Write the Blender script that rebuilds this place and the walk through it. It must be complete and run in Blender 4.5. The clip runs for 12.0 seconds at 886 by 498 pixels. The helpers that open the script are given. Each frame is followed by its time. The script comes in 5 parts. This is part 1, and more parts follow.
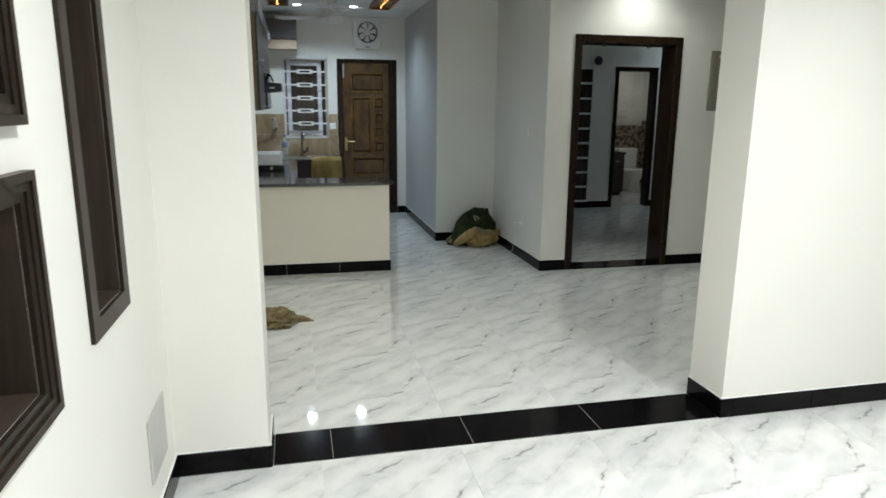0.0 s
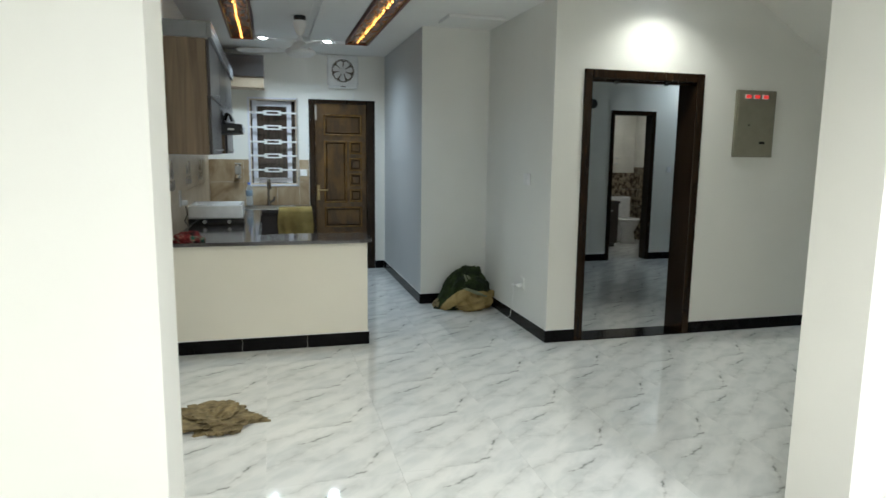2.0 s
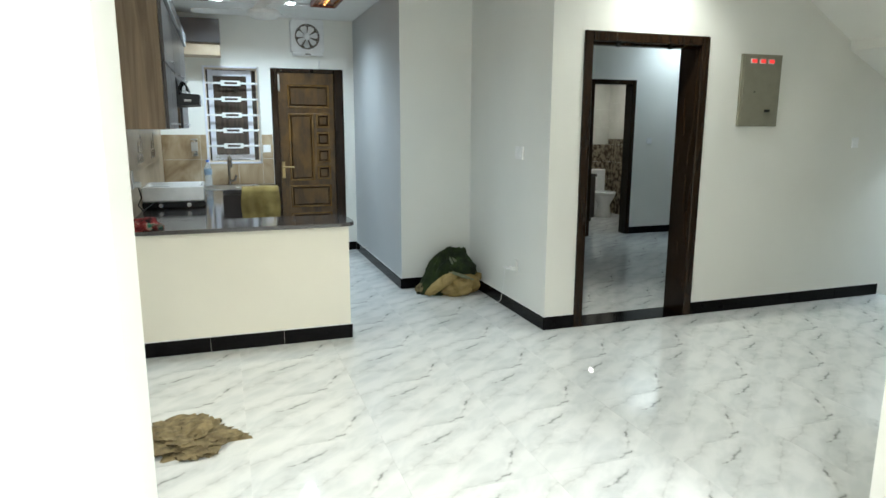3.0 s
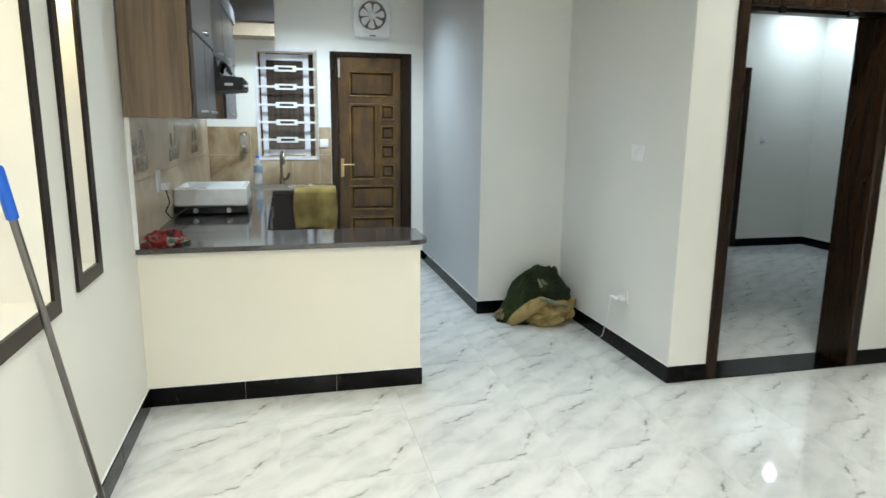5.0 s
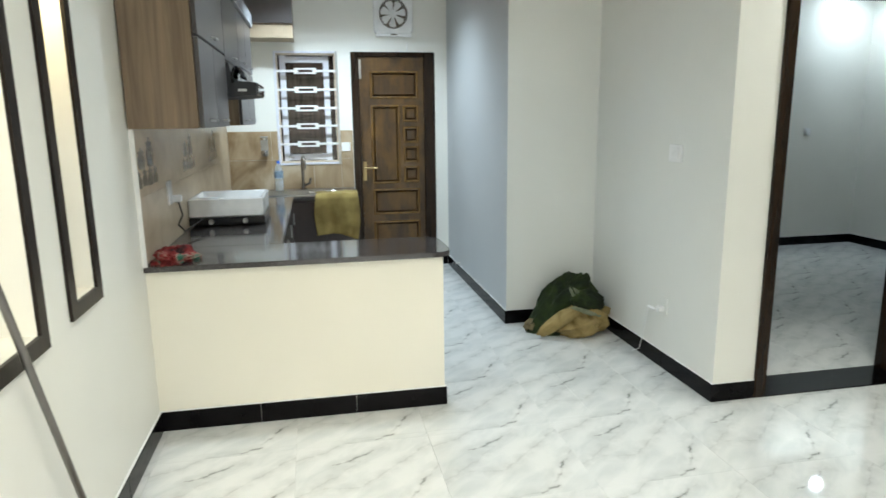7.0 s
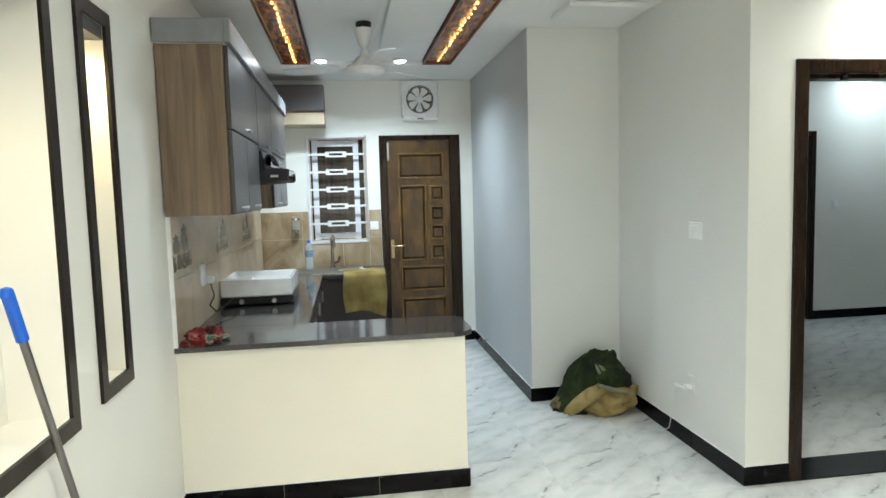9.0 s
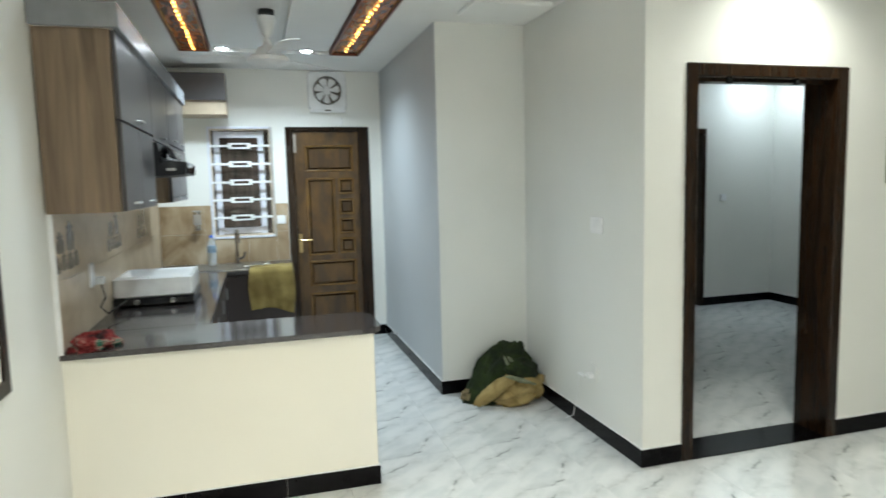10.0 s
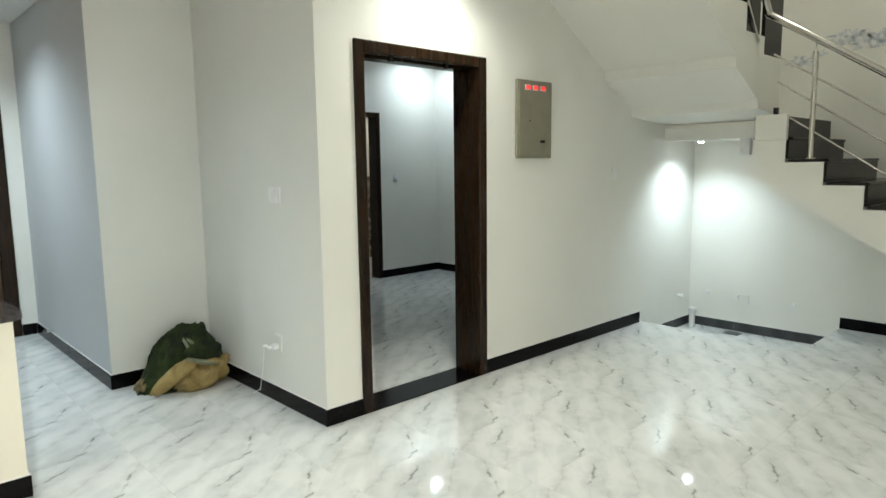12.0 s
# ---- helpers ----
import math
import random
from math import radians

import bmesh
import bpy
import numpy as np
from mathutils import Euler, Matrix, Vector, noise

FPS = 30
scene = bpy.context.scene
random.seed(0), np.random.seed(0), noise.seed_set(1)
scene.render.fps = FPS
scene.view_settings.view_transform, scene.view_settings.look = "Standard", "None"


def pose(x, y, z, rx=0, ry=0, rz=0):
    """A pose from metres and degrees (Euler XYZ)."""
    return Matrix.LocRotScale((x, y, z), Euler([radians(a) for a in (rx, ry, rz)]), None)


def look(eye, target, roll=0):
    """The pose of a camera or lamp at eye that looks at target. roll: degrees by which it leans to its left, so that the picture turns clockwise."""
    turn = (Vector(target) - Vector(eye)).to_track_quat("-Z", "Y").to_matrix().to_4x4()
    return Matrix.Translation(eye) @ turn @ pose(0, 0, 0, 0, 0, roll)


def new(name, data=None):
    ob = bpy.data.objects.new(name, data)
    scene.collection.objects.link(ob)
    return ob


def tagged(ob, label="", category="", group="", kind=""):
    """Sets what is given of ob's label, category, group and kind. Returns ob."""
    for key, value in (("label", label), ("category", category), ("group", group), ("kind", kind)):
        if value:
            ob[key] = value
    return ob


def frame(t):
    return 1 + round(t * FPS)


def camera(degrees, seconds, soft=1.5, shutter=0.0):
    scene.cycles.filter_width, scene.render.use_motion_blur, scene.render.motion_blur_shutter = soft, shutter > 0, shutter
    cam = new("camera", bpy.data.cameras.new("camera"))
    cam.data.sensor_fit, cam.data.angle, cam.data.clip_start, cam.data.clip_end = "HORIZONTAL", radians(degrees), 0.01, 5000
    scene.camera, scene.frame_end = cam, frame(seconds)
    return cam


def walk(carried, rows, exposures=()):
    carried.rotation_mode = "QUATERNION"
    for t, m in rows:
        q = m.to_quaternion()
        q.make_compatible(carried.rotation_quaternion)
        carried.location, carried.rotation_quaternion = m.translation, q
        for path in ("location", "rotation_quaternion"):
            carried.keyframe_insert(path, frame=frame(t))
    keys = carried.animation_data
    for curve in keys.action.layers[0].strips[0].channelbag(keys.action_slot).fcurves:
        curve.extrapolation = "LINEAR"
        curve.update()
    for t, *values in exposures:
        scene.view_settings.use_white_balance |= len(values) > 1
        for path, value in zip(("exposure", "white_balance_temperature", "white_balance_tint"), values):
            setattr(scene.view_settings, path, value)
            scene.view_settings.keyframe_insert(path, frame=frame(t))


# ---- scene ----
cam = camera(69.0, 12.0, 1.5, 0.3)
PATH = [
    (0, (0.278, 0.09, 1.524), (0.713, 1.994, 1.092), 0.5),
    (0.5, (0.203, 0.351, 1.538), (0.756, 2.232, 1.144), 0.1),
    (1, (0.255, 0.55, 1.542), (0.669, 2.459, 1.111), -0.4),
    (1.5, (0.377, 0.823, 1.521), (0.794, 2.761, 1.26), -0.1),
    (2, (0.389, 1.041, 1.507), (0.903, 2.952, 1.213), 0.7),
    (2.5, (0.304, 1.318, 1.497), (0.95, 3.185, 1.189), 0.8),
    (2.7, (0.294, 1.408, 1.498), (0.922, 3.269, 1.122), 0.5),
    (4.3, (0.316, 2.288, 1.476), (1.021, 4.13, 1.144), -2.4),
    (4.5, (0.333, 2.375, 1.48), (0.96, 4.234, 1.093), -1.9),
    (5, (0.405, 2.595, 1.471), (0.872, 4.501, 1.084), 0.6),
    (5.5, (0.482, 2.713, 1.495), (0.825, 4.635, 1.064), 0.5),
    (6, (0.466, 2.851, 1.49), (1.035, 4.734, 1.125), 0.3),
    (6.5, (0.448, 2.885, 1.497), (1.037, 4.767, 1.161), -0.3),
    (7, (0.485, 2.813, 1.507), (0.863, 4.737, 1.11), -0.7),
    (7.5, (0.511, 2.774, 1.511), (0.803, 4.72, 1.157), -0.8),
    (7.7, (0.522, 2.774, 1.516), (0.848, 4.716, 1.165), -0.4),
    (9.3, (0.528, 2.737, 1.576), (0.815, 4.711, 1.421), -1.7),
    (9.5, (0.524, 2.745, 1.59), (0.845, 4.711, 1.413), -1.5),
    (10, (0.556, 2.756, 1.576), (1.109, 4.667, 1.369), -1.4),
    (10.5, (0.543, 2.795, 1.538), (1.509, 4.531, 1.315), -1.1),
    (11, (0.563, 2.822, 1.52), (1.765, 4.409, 1.33), -1.4),
    (11.5, (0.608, 2.798, 1.505), (1.998, 4.223, 1.313), -1.8),
    (12, (0.592, 2.698, 1.468), (1.952, 4.141, 1.208), -0.7),
]
walk(cam, [(t, look(eye, target, roll)) for t, eye, target, roll in PATH],
     [(0.0, -0.3, 6200, 9), (1.5, -0.2, 6200, 8), (2.0, 0.04, 6150, 8), (2.5, 0.56, 6100, 6), (4.5, 0.72, 6250, 8), (6.0, 0.84, 6250, 8), (7.5, 0.86, 6300, 8), (9.5, 0.8, 6300, 7), (10.0, 0.79, 6250, 7), (10.5, 0.82, 6100, 6), (11.0, 0.95, 6000, 6), (11.5, 0.88, 5950, 6), (12.0, 0.84, 6500, 7)])

# ---- plan, in metres ----
XL, XF = -0.325, -0.258          # side wall of lobby and kitchen; side wall of the front room
YP0, YP1 = 2.707, 2.984          # dividing wall with the wide opening
XP0, XP1 = 0.119, 2.322          # opening in it
YD, YK = 5.703, 9.35             # wall with the doorway; kitchen's end wall
X1, Y1, X2 = 1.83, 7.25, 2.51    # stepped corner: kitchen side, recess, doorway side
XB = 6.9                         # wall behind the stairs
FT = 2.95                        # top of walls; bedroom ceiling
H, H2 = 2.70, 2.78               # kitchen ceiling; lobby and front room ceiling
YC = 5.995                       # face of the half wall under the counter
TR0, TR1, TRX = 4.33, 5.70, 5.95 # sunken washing area


# ---- world and lights ----
world = bpy.data.worlds.new("world")
world.use_nodes = True
scene.world = world
world.node_tree.nodes["Background"].inputs[0].default_value = (0.02, 0.025, 0.035, 1)
world.node_tree.nodes["Background"].inputs[1].default_value = 0.3

COOL, WARM, NEUTRAL = (0.77, 0.91, 1.0), (1.0, 0.99, 0.95), (1.0, 0.99, 0.89)


def lamp_spot(x, y, z, watts, colour, cone=130, blend=0.9, size=0.05):
    d = bpy.data.lights.new("spot_lamp", "SPOT")
    d.energy, d.color, d.spot_size, d.spot_blend, d.shadow_soft_size = watts, colour, radians(cone), blend, size
    o = new("spot_lamp", d)
    o.location = (x, y, z)
    return o


KITCHEN_LAMPS = [(0.36, 8.46), (1.04, 8.46), (0.415, 6.25), (1.10, 6.25)]
# last two are unseen fills, added to brighten the counter and the stairs
LOBBY_AND_FILL_LAMPS = [(3.34, 5.36), (0.45, 3.75), (4.0, 3.45)]
FRONT_LAMPS = [(0.9, 1.3), (2.6, 1.3), (0.9, -1.2), (2.6, -1.2)]
STAIR_LAMP, BED_LAMP, BATH_LAMP = (6.42, 5.42, 1.66), (6.28, 8.93, FT), (6.18, 10.77, H)
for p, w in zip(KITCHEN_LAMPS, (54, 52, 19, 13)):
    lamp_spot(*p, H - 0.03, w, COOL, 150)
for p, w, c in zip(LOBBY_AND_FILL_LAMPS, (48, 86, 22), (NEUTRAL, (1.0, 0.92, 0.74), NEUTRAL)):
    lamp_spot(*p, H2 - 0.03, w, c, 145)
for p in FRONT_LAMPS:
    lamp_spot(*p, H2 - 0.03, 255, WARM, 160, 0.9, 0.14)
lamp_spot(*STAIR_LAMP[:2], STAIR_LAMP[2] - 0.03, 37, COOL, 134)
lamp_spot(*BED_LAMP[:2], BED_LAMP[2] - 0.03, 36, COOL, 165)
lamp_spot(*BATH_LAMP[:2], BATH_LAMP[2] - 0.03, 38, NEUTRAL, 150)
# unseen fill without a fixture, added to lift the stairwell
lamp_spot(5.6, 3.7, 5.57, 80, NEUTRAL, 160)
for y, z, w in ((5.19, 2.12, 6), (4.3, 2.12, 4)):
    lamp_spot(XL - 0.085, y, z, w, (1.0, 0.78, 0.42), 150, 0.9, 0.02)


# ---- materials ----
def material(name, build):
    m = bpy.data.materials.new(name)
    m.use_nodes = True
    build(m.node_tree, m.node_tree.nodes["Principled BSDF"])
    return m


def node(nt, kind, **kw):
    n = nt.nodes.new(kind)
    for k, v in kw.items():
        if k in n.inputs:
            n.inputs[k].default_value = v
    return n


def ramp(nt, fac, stops):
    r = nt.nodes.new("ShaderNodeValToRGB")
    e = r.color_ramp.elements
    while len(e) < len(stops):
        e.new(0.5)
    for el, (p, c) in zip(e, stops):
        el.position, el.color = p, (*c, 1)
    nt.links.new(fac, r.inputs[0])
    return r.outputs[0]


def world_pos(nt):
    return nt.nodes.new("ShaderNodeNewGeometry").outputs["Position"]


def bump(nt, bsdf, height, strength=0.1, distance=0.002):
    b = node(nt, "ShaderNodeBump", Strength=strength, Distance=distance)
    nt.links.new(height, b.inputs["Height"])
    nt.links.new(b.outputs[0], bsdf.inputs["Normal"])


def scaled(nt, vec, scale, rot=0.0):
    m = nt.nodes.new("ShaderNodeMapping")
    m.inputs["Scale"].default_value = scale
    m.inputs["Rotation"].default_value = (0, 0, radians(rot))
    nt.links.new(vec, m.inputs["Vector"])
    return m.outputs[0]


def paint(colour, rough=0.55, grain=0.03):
    def build(nt, b):
        pos = world_pos(nt)
        n1 = node(nt, "ShaderNodeTexNoise", Scale=1.3, Detail=4.0)
        nt.links.new(pos, n1.inputs["Vector"])
        lo, hi = [max(0, c * (1 - grain)) for c in colour], [min(1, c * (1 + grain)) for c in colour]
        nt.links.new(ramp(nt, n1.outputs["Fac"], [(0.3, lo), (0.7, hi)]), b.inputs["Base Color"])
        n2 = node(nt, "ShaderNodeTexNoise", Scale=90.0, Detail=3.0)
        nt.links.new(pos, n2.inputs["Vector"])
        bump(nt, b, n2.outputs["Fac"], 0.12, 0.002)
        b.inputs["Roughness"].default_value = rough
    return build


def plain(colour, rough=0.5, metal=0.0, grain=0.06, scale=14.0):
    def build(nt, b):
        n1 = node(nt, "ShaderNodeTexNoise", Scale=scale, Detail=5.0)
        nt.links.new(world_pos(nt), n1.inputs["Vector"])
        nt.links.new(ramp(nt, n1.outputs["Fac"], [(0.3, [c * (1 - grain) for c in colour]), (0.7, [min(1, c * (1 + grain)) for c in colour])]), b.inputs["Base Color"])
        b.inputs["Roughness"].default_value = rough
        b.inputs["Metallic"].default_value = metal
    return build


# veins printed on every floor tile, as runs of points on a square print of PRINT metres
PRINT, TILE_X, TILE_Y = 0.603, 0.623, 0.597
DARK_VEINS = [[(0.53, 0.225), (0.488, 0.152), (0.443, 0.09)], [(0.443, 0.052), (0.36, 0.012)], [(0.33, 0.505), (0.285, 0.476), (0.219, 0.44), (0.16, 0.425)]]
SOFT_VEINS = [[(0.345, 0.013), (0.2, 0.009)], [(0.39, 0.54), (0.285, 0.476)], [(0.219, 0.44), (0.278, 0.433), (0.24, 0.394), (0.12, 0.284), (0.0, 0.185)],
              [(0.603, 0.52), (0.495, 0.43), (0.37, 0.31), (0.27, 0.22), (0.19, 0.22), (0.125, 0.24)], [(0.603, 0.33), (0.53, 0.225)], [(0.2, 0.603), (0.127, 0.541), (0.0, 0.484)]]


def vein_distance(nt, p, runs):
    # distance from the place p to the nearest of the runs
    def vec(op, a, b):
        n = nt.nodes.new("ShaderNodeVectorMath")
        n.operation = op
        nt.links.new(a, n.inputs[0])
        if isinstance(b, tuple):
            n.inputs[1].default_value = b
        else:
            nt.links.new(b, n.inputs[3 if op == "SCALE" else 1])
        return n
    best = None
    for run in runs:
        for a, b in zip(run, run[1:]):
            d = (b[0] - a[0], b[1] - a[1], 0)
            q = d[0] ** 2 + d[1] ** 2
            rel = vec("SUBTRACT", p, (*a, 0)).outputs[0]
            h = nt.nodes.new("ShaderNodeMath")
            h.operation, h.use_clamp = "MULTIPLY", True
            nt.links.new(vec("DOT_PRODUCT", rel, d).outputs["Value"], h.inputs[0])
            h.inputs[1].default_value = 1 / q
            c = nt.nodes.new("ShaderNodeVectorMath")
            c.operation = "SCALE"
            c.inputs[0].default_value = d
            nt.links.new(h.outputs[0], c.inputs["Scale"])
            ln = vec("LENGTH", vec("SUBTRACT", rel, c.outputs[0]).outputs[0], (0, 0, 0)).outputs["Value"]
            if best is None:
                best = ln
            else:
                m = nt.nodes.new("ShaderNodeMath")
                m.operation = "MINIMUM"
                nt.links.new(best, m.inputs[0])
                nt.links.new(ln, m.inputs[1])
                best = m.outputs[0]
    return best


def marble(nt, b):
    # polished white porcelain: the same print on each tile, grey clouds, soft veins and short dark ones
    local = scaled(nt, nt.nodes.new("ShaderNodeTexCoord").outputs["Object"], (PRINT / TILE_X, PRINT / TILE_Y, 1))
    warp = node(nt, "ShaderNodeTexNoise", Scale=13.0, Detail=4.0, Roughness=0.6)
    nt.links.new(local, warp.inputs["Vector"])
    mid = nt.nodes.new("ShaderNodeVectorMath")
    mid.operation = "SUBTRACT"
    nt.links.new(warp.outputs["Color"], mid.inputs[0])
    mid.inputs[1].default_value = (0.5, 0.5, 0.5)
    bend = nt.nodes.new("ShaderNodeVectorMath")
    bend.operation = "MULTIPLY_ADD"
    nt.links.new(mid.outputs[0], bend.inputs[0])
    bend.inputs[1].default_value = (0.06, 0.06, 0)
    nt.links.new(local, bend.inputs[2])
    p = bend.outputs[0]
    dark, soft = vein_distance(nt, p, DARK_VEINS), vein_distance(nt, p, DARK_VEINS + SOFT_VEINS)

    def fade(fac, stops):
        return ramp(nt, fac, [(q, (v, v, v)) for q, v in stops])

    def times(a, c):
        m = nt.nodes.new("ShaderNodeMath")
        m.operation = "MULTIPLY"
        nt.links.new(a, m.inputs[0])
        nt.links.new(c, m.inputs[1])
        return m.outputs[0]

    def blend(fac, base, colour):
        m = nt.nodes.new("ShaderNodeMix")
        m.data_type = "RGBA"
        nt.links.new(fac, m.inputs[0])
        nt.links.new(base, m.inputs[6])
        m.inputs[7].default_value = (*colour, 1)
        return m.outputs[2]
    turn = scaled(nt, local, (1, 1, 1), -45)
    drift = node(nt, "ShaderNodeTexNoise", Scale=1.0, Detail=5.0, Roughness=0.55, Distortion=0.6)
    nt.links.new(scaled(nt, turn, (3.0, 9.0, 1)), drift.inputs["Vector"])
    base = ramp(nt, drift.outputs["Fac"], [(0.33, (0.62, 0.645, 0.64)), (0.55, (0.745, 0.755, 0.74))])
    gate = node(nt, "ShaderNodeTexNoise", Scale=16.0, Detail=3.0)
    nt.links.new(local, gate.inputs["Vector"])
    some = fade(gate.outputs["Fac"], [(0.36, 0.25), (0.6, 1.0)])
    base = blend(times(fade(soft, [(0.0, 0.44), (0.016, 0.34), (0.055, 0.0)]), some), base, (0.45, 0.47, 0.465))
    base = blend(times(fade(soft, [(0.0, 0.3), (0.006, 0.0)]), some), base, (0.32, 0.325, 0.32))
    base = blend(times(fade(dark, [(0.0, 0.85), (0.003, 0.6), (0.009, 0.0)]), fade(gate.outputs["Fac"], [(0.42, 0.1), (0.6, 0.9)])), base, (0.15, 0.15, 0.14))
    nt.links.new(base, b.inputs["Base Color"])
    haze = node(nt, "ShaderNodeTexNoise", Scale=3.0, Detail=3.0)
    nt.links.new(world_pos(nt), haze.inputs["Vector"])
    nt.links.new(fade(haze.outputs["Fac"], [(0.35, 0.03), (0.65, 0.06)]), b.inputs["Roughness"])
    b.inputs["IOR"].default_value = 1.8


def granite(nt, b):
    n = node(nt, "ShaderNodeTexNoise", Scale=170.0, Detail=4.0)
    nt.links.new(world_pos(nt), n.inputs["Vector"])
    nt.links.new(ramp(nt, n.outputs["Fac"], [(0.35, (0.03, 0.027, 0.027)), (0.58, (0.075, 0.068, 0.068)), (0.76, (0.19, 0.165, 0.155))]), b.inputs["Base Color"])
    b.inputs["Roughness"].default_value = 0.1


def wood(dark, light, rough=0.35, scale=(9, 9, 0.9), worn=None):
    def build(nt, b):
        v = scaled(nt, world_pos(nt), scale)
        n = node(nt, "ShaderNodeTexNoise", Scale=2.0, Detail=6.0, Roughness=0.6, Distortion=1.2)
        nt.links.new(v, n.inputs["Vector"])
        base = ramp(nt, n.outputs["Fac"], [(0.3, dark), (0.7, light)])
        if worn:
            blot = node(nt, "ShaderNodeTexNoise", Scale=4.0, Detail=4.0, Roughness=0.6)
            nt.links.new(scaled(nt, world_pos(nt), (1.6, 1.6, 0.8)), blot.inputs["Vector"])
            mx = nt.nodes.new("ShaderNodeMix")
            mx.data_type = "RGBA"
            nt.links.new(ramp(nt, blot.outputs["Fac"], [(0.45, (0, 0, 0)), (0.72, (0.8, 0.8, 0.8))]), mx.inputs[0])
            nt.links.new(base, mx.inputs[6])
            mx.inputs[7].default_value = (*worn, 1)
            base = mx.outputs[2]
        nt.links.new(base, b.inputs["Base Color"])
        fine = node(nt, "ShaderNodeTexNoise", Scale=14.0, Detail=3.0)
        nt.links.new(v, fine.inputs["Vector"])
        bump(nt, b, fine.outputs["Fac"], 0.15, 0.001)
        b.inputs["Roughness"].default_value = rough
    return build


def glow(colour, strength):
    def build(nt, b):
        b.inputs["Base Color"].default_value = (*[0.3 * c for c in colour], 1)
        b.inputs["Emission Color"].default_value = (*colour, 1)
        b.inputs["Emission Strength"].default_value = strength
    return build


M_WALL = material("wall_paint", paint((0.80, 0.79, 0.735)))
M_CEIL = material("ceiling_paint", paint((0.82, 0.82, 0.80), 0.7))
M_FLOOR = material("marble_tile", marble)
M_GROUT = material("grout", plain((0.66, 0.66, 0.65), 0.6))
M_BLACK = material("black_tile", plain((0.004, 0.0035, 0.004), 0.14, 0, 0.3))
M_BLACK.node_tree.nodes["Principled BSDF"].inputs["Specular IOR Level"].default_value = 0.11
M_JOINT = material("grey_joint", plain((0.30, 0.29, 0.28), 0.6))
M_GRANITE = material("granite", granite)
M_STEPSTONE = material("dark_step_granite", plain((0.013, 0.011, 0.010), 0.22, 0, 0.4, 120.0))
M_STEPSTONE.node_tree.nodes["Principled BSDF"].inputs["Specular IOR Level"].default_value = 0.2
M_DOOR = material("stained_door_wood", wood((0.026, 0.0115, 0.0028), (0.08, 0.038, 0.0085), 0.36, (7, 7, 0.6), (0.155, 0.076, 0.014)))
M_MOULD = material("worn_door_moulding", wood((0.07, 0.034, 0.008), (0.20, 0.105, 0.026), 0.25, (6, 6, 1.5)))
# cool lamp light and side shade put into this wall's base colour
M_WALLSHADE = material("wall_paint_shaded_cool", paint((0.49, 0.507, 0.513)))
M_WALLSAGE = material("pale_sage_grey_wall", paint((0.735, 0.74, 0.705)))
M_COUNTERPAINT = material("cream_paint", paint((0.83, 0.795, 0.69)))
M_PLATE = material("white_switch_plastic", plain((0.9, 0.9, 0.9), 0.25))
M_FRAME = material("dark_frame_wood", wood((0.008, 0.004, 0.0018), (0.026, 0.0125, 0.005), 0.24))
M_FRAME.node_tree.nodes["Principled BSDF"].inputs["Specular IOR Level"].default_value = 0.25
M_LAMINATE = material("oak_laminate", wood((0.115, 0.077, 0.046), (0.26, 0.185, 0.118), 0.42, (8, 8, 0.5)))
M_GREYGLOSS = material("grey_gloss_laminate", plain((0.078, 0.072, 0.072), 0.3))
M_GREYGLOSS.node_tree.nodes["Principled BSDF"].inputs["Specular IOR Level"].default_value = 0.3
M_WHITE = material("white_plastic", plain((0.8, 0.8, 0.79), 0.35))
M_LED = material("led_face", glow((0.9, 0.96, 1.0), 32))


# ---- builders ----
def box(bm, x0, x1, y0, y1, z0, z1, bevel=0.0, segs=1):
    r = bmesh.ops.create_cube(bm, size=1.0)
    vs = r["verts"]
    for v in vs:
        v.co = Vector((x0 + (v.co.x + 0.5) * (x1 - x0), y0 + (v.co.y + 0.5) * (y1 - y0), z0 + (v.co.z + 0.5) * (z1 - z0)))
    if bevel:
        es = list({e for v in vs for e in v.link_edges})
        bmesh.ops.bevel(bm, geom=es, offset=bevel, segments=segs, affect="EDGES", profile=0.5)
    return bm


def cyl(bm, a, b, r0, r1=None, segs=20, caps=True):
    a, b = Vector(a), Vector(b)
    m = Matrix.Translation((a + b) / 2) @ (b - a).to_track_quat("Z", "Y").to_matrix().to_4x4()
    bmesh.ops.create_cone(bm, cap_ends=caps, segments=segs, radius1=r0, radius2=r0 if r1 is None else r1, depth=(b - a).length, matrix=m)
    return bm


def lathe(bm, centre, profile, segs=28, axis="Z", caps=True):
    # profile: (radius, height) pairs turned round an axis through centre
    rings = []
    c = Vector(centre)
    for r, h in profile:
        ring = []
        for i in range(segs):
            a = 2 * math.pi * i / segs
            p = Vector((r * math.cos(a), r * math.sin(a), h))
            if axis == "Y":
                p = Vector((p.x, p.z, p.y))
            elif axis == "X":
                p = Vector((p.z, p.x, p.y))
            ring.append(bm.verts.new(c + p))
        rings.append(ring)
    for lo, hi in zip(rings, rings[1:]):
        for i in range(segs):
            bm.faces.new((lo[i], lo[(i + 1) % segs], hi[(i + 1) % segs], hi[i]))
    for ring in (rings[0], rings[-1]) if caps else ():
        bm.faces.new(ring)
    bmesh.ops.recalc_face_normals(bm, faces=bm.faces[:])
    return bm


def tube(bm, pts, r, segs=10):
    for a, b in zip(pts, pts[1:]):
        cyl(bm, a, b, r, segs=segs)
    for p in pts[1:-1]:
        bmesh.ops.create_uvsphere(bm, u_segments=segs, v_segments=6, radius=r, matrix=Matrix.Translation(p))
    return bm


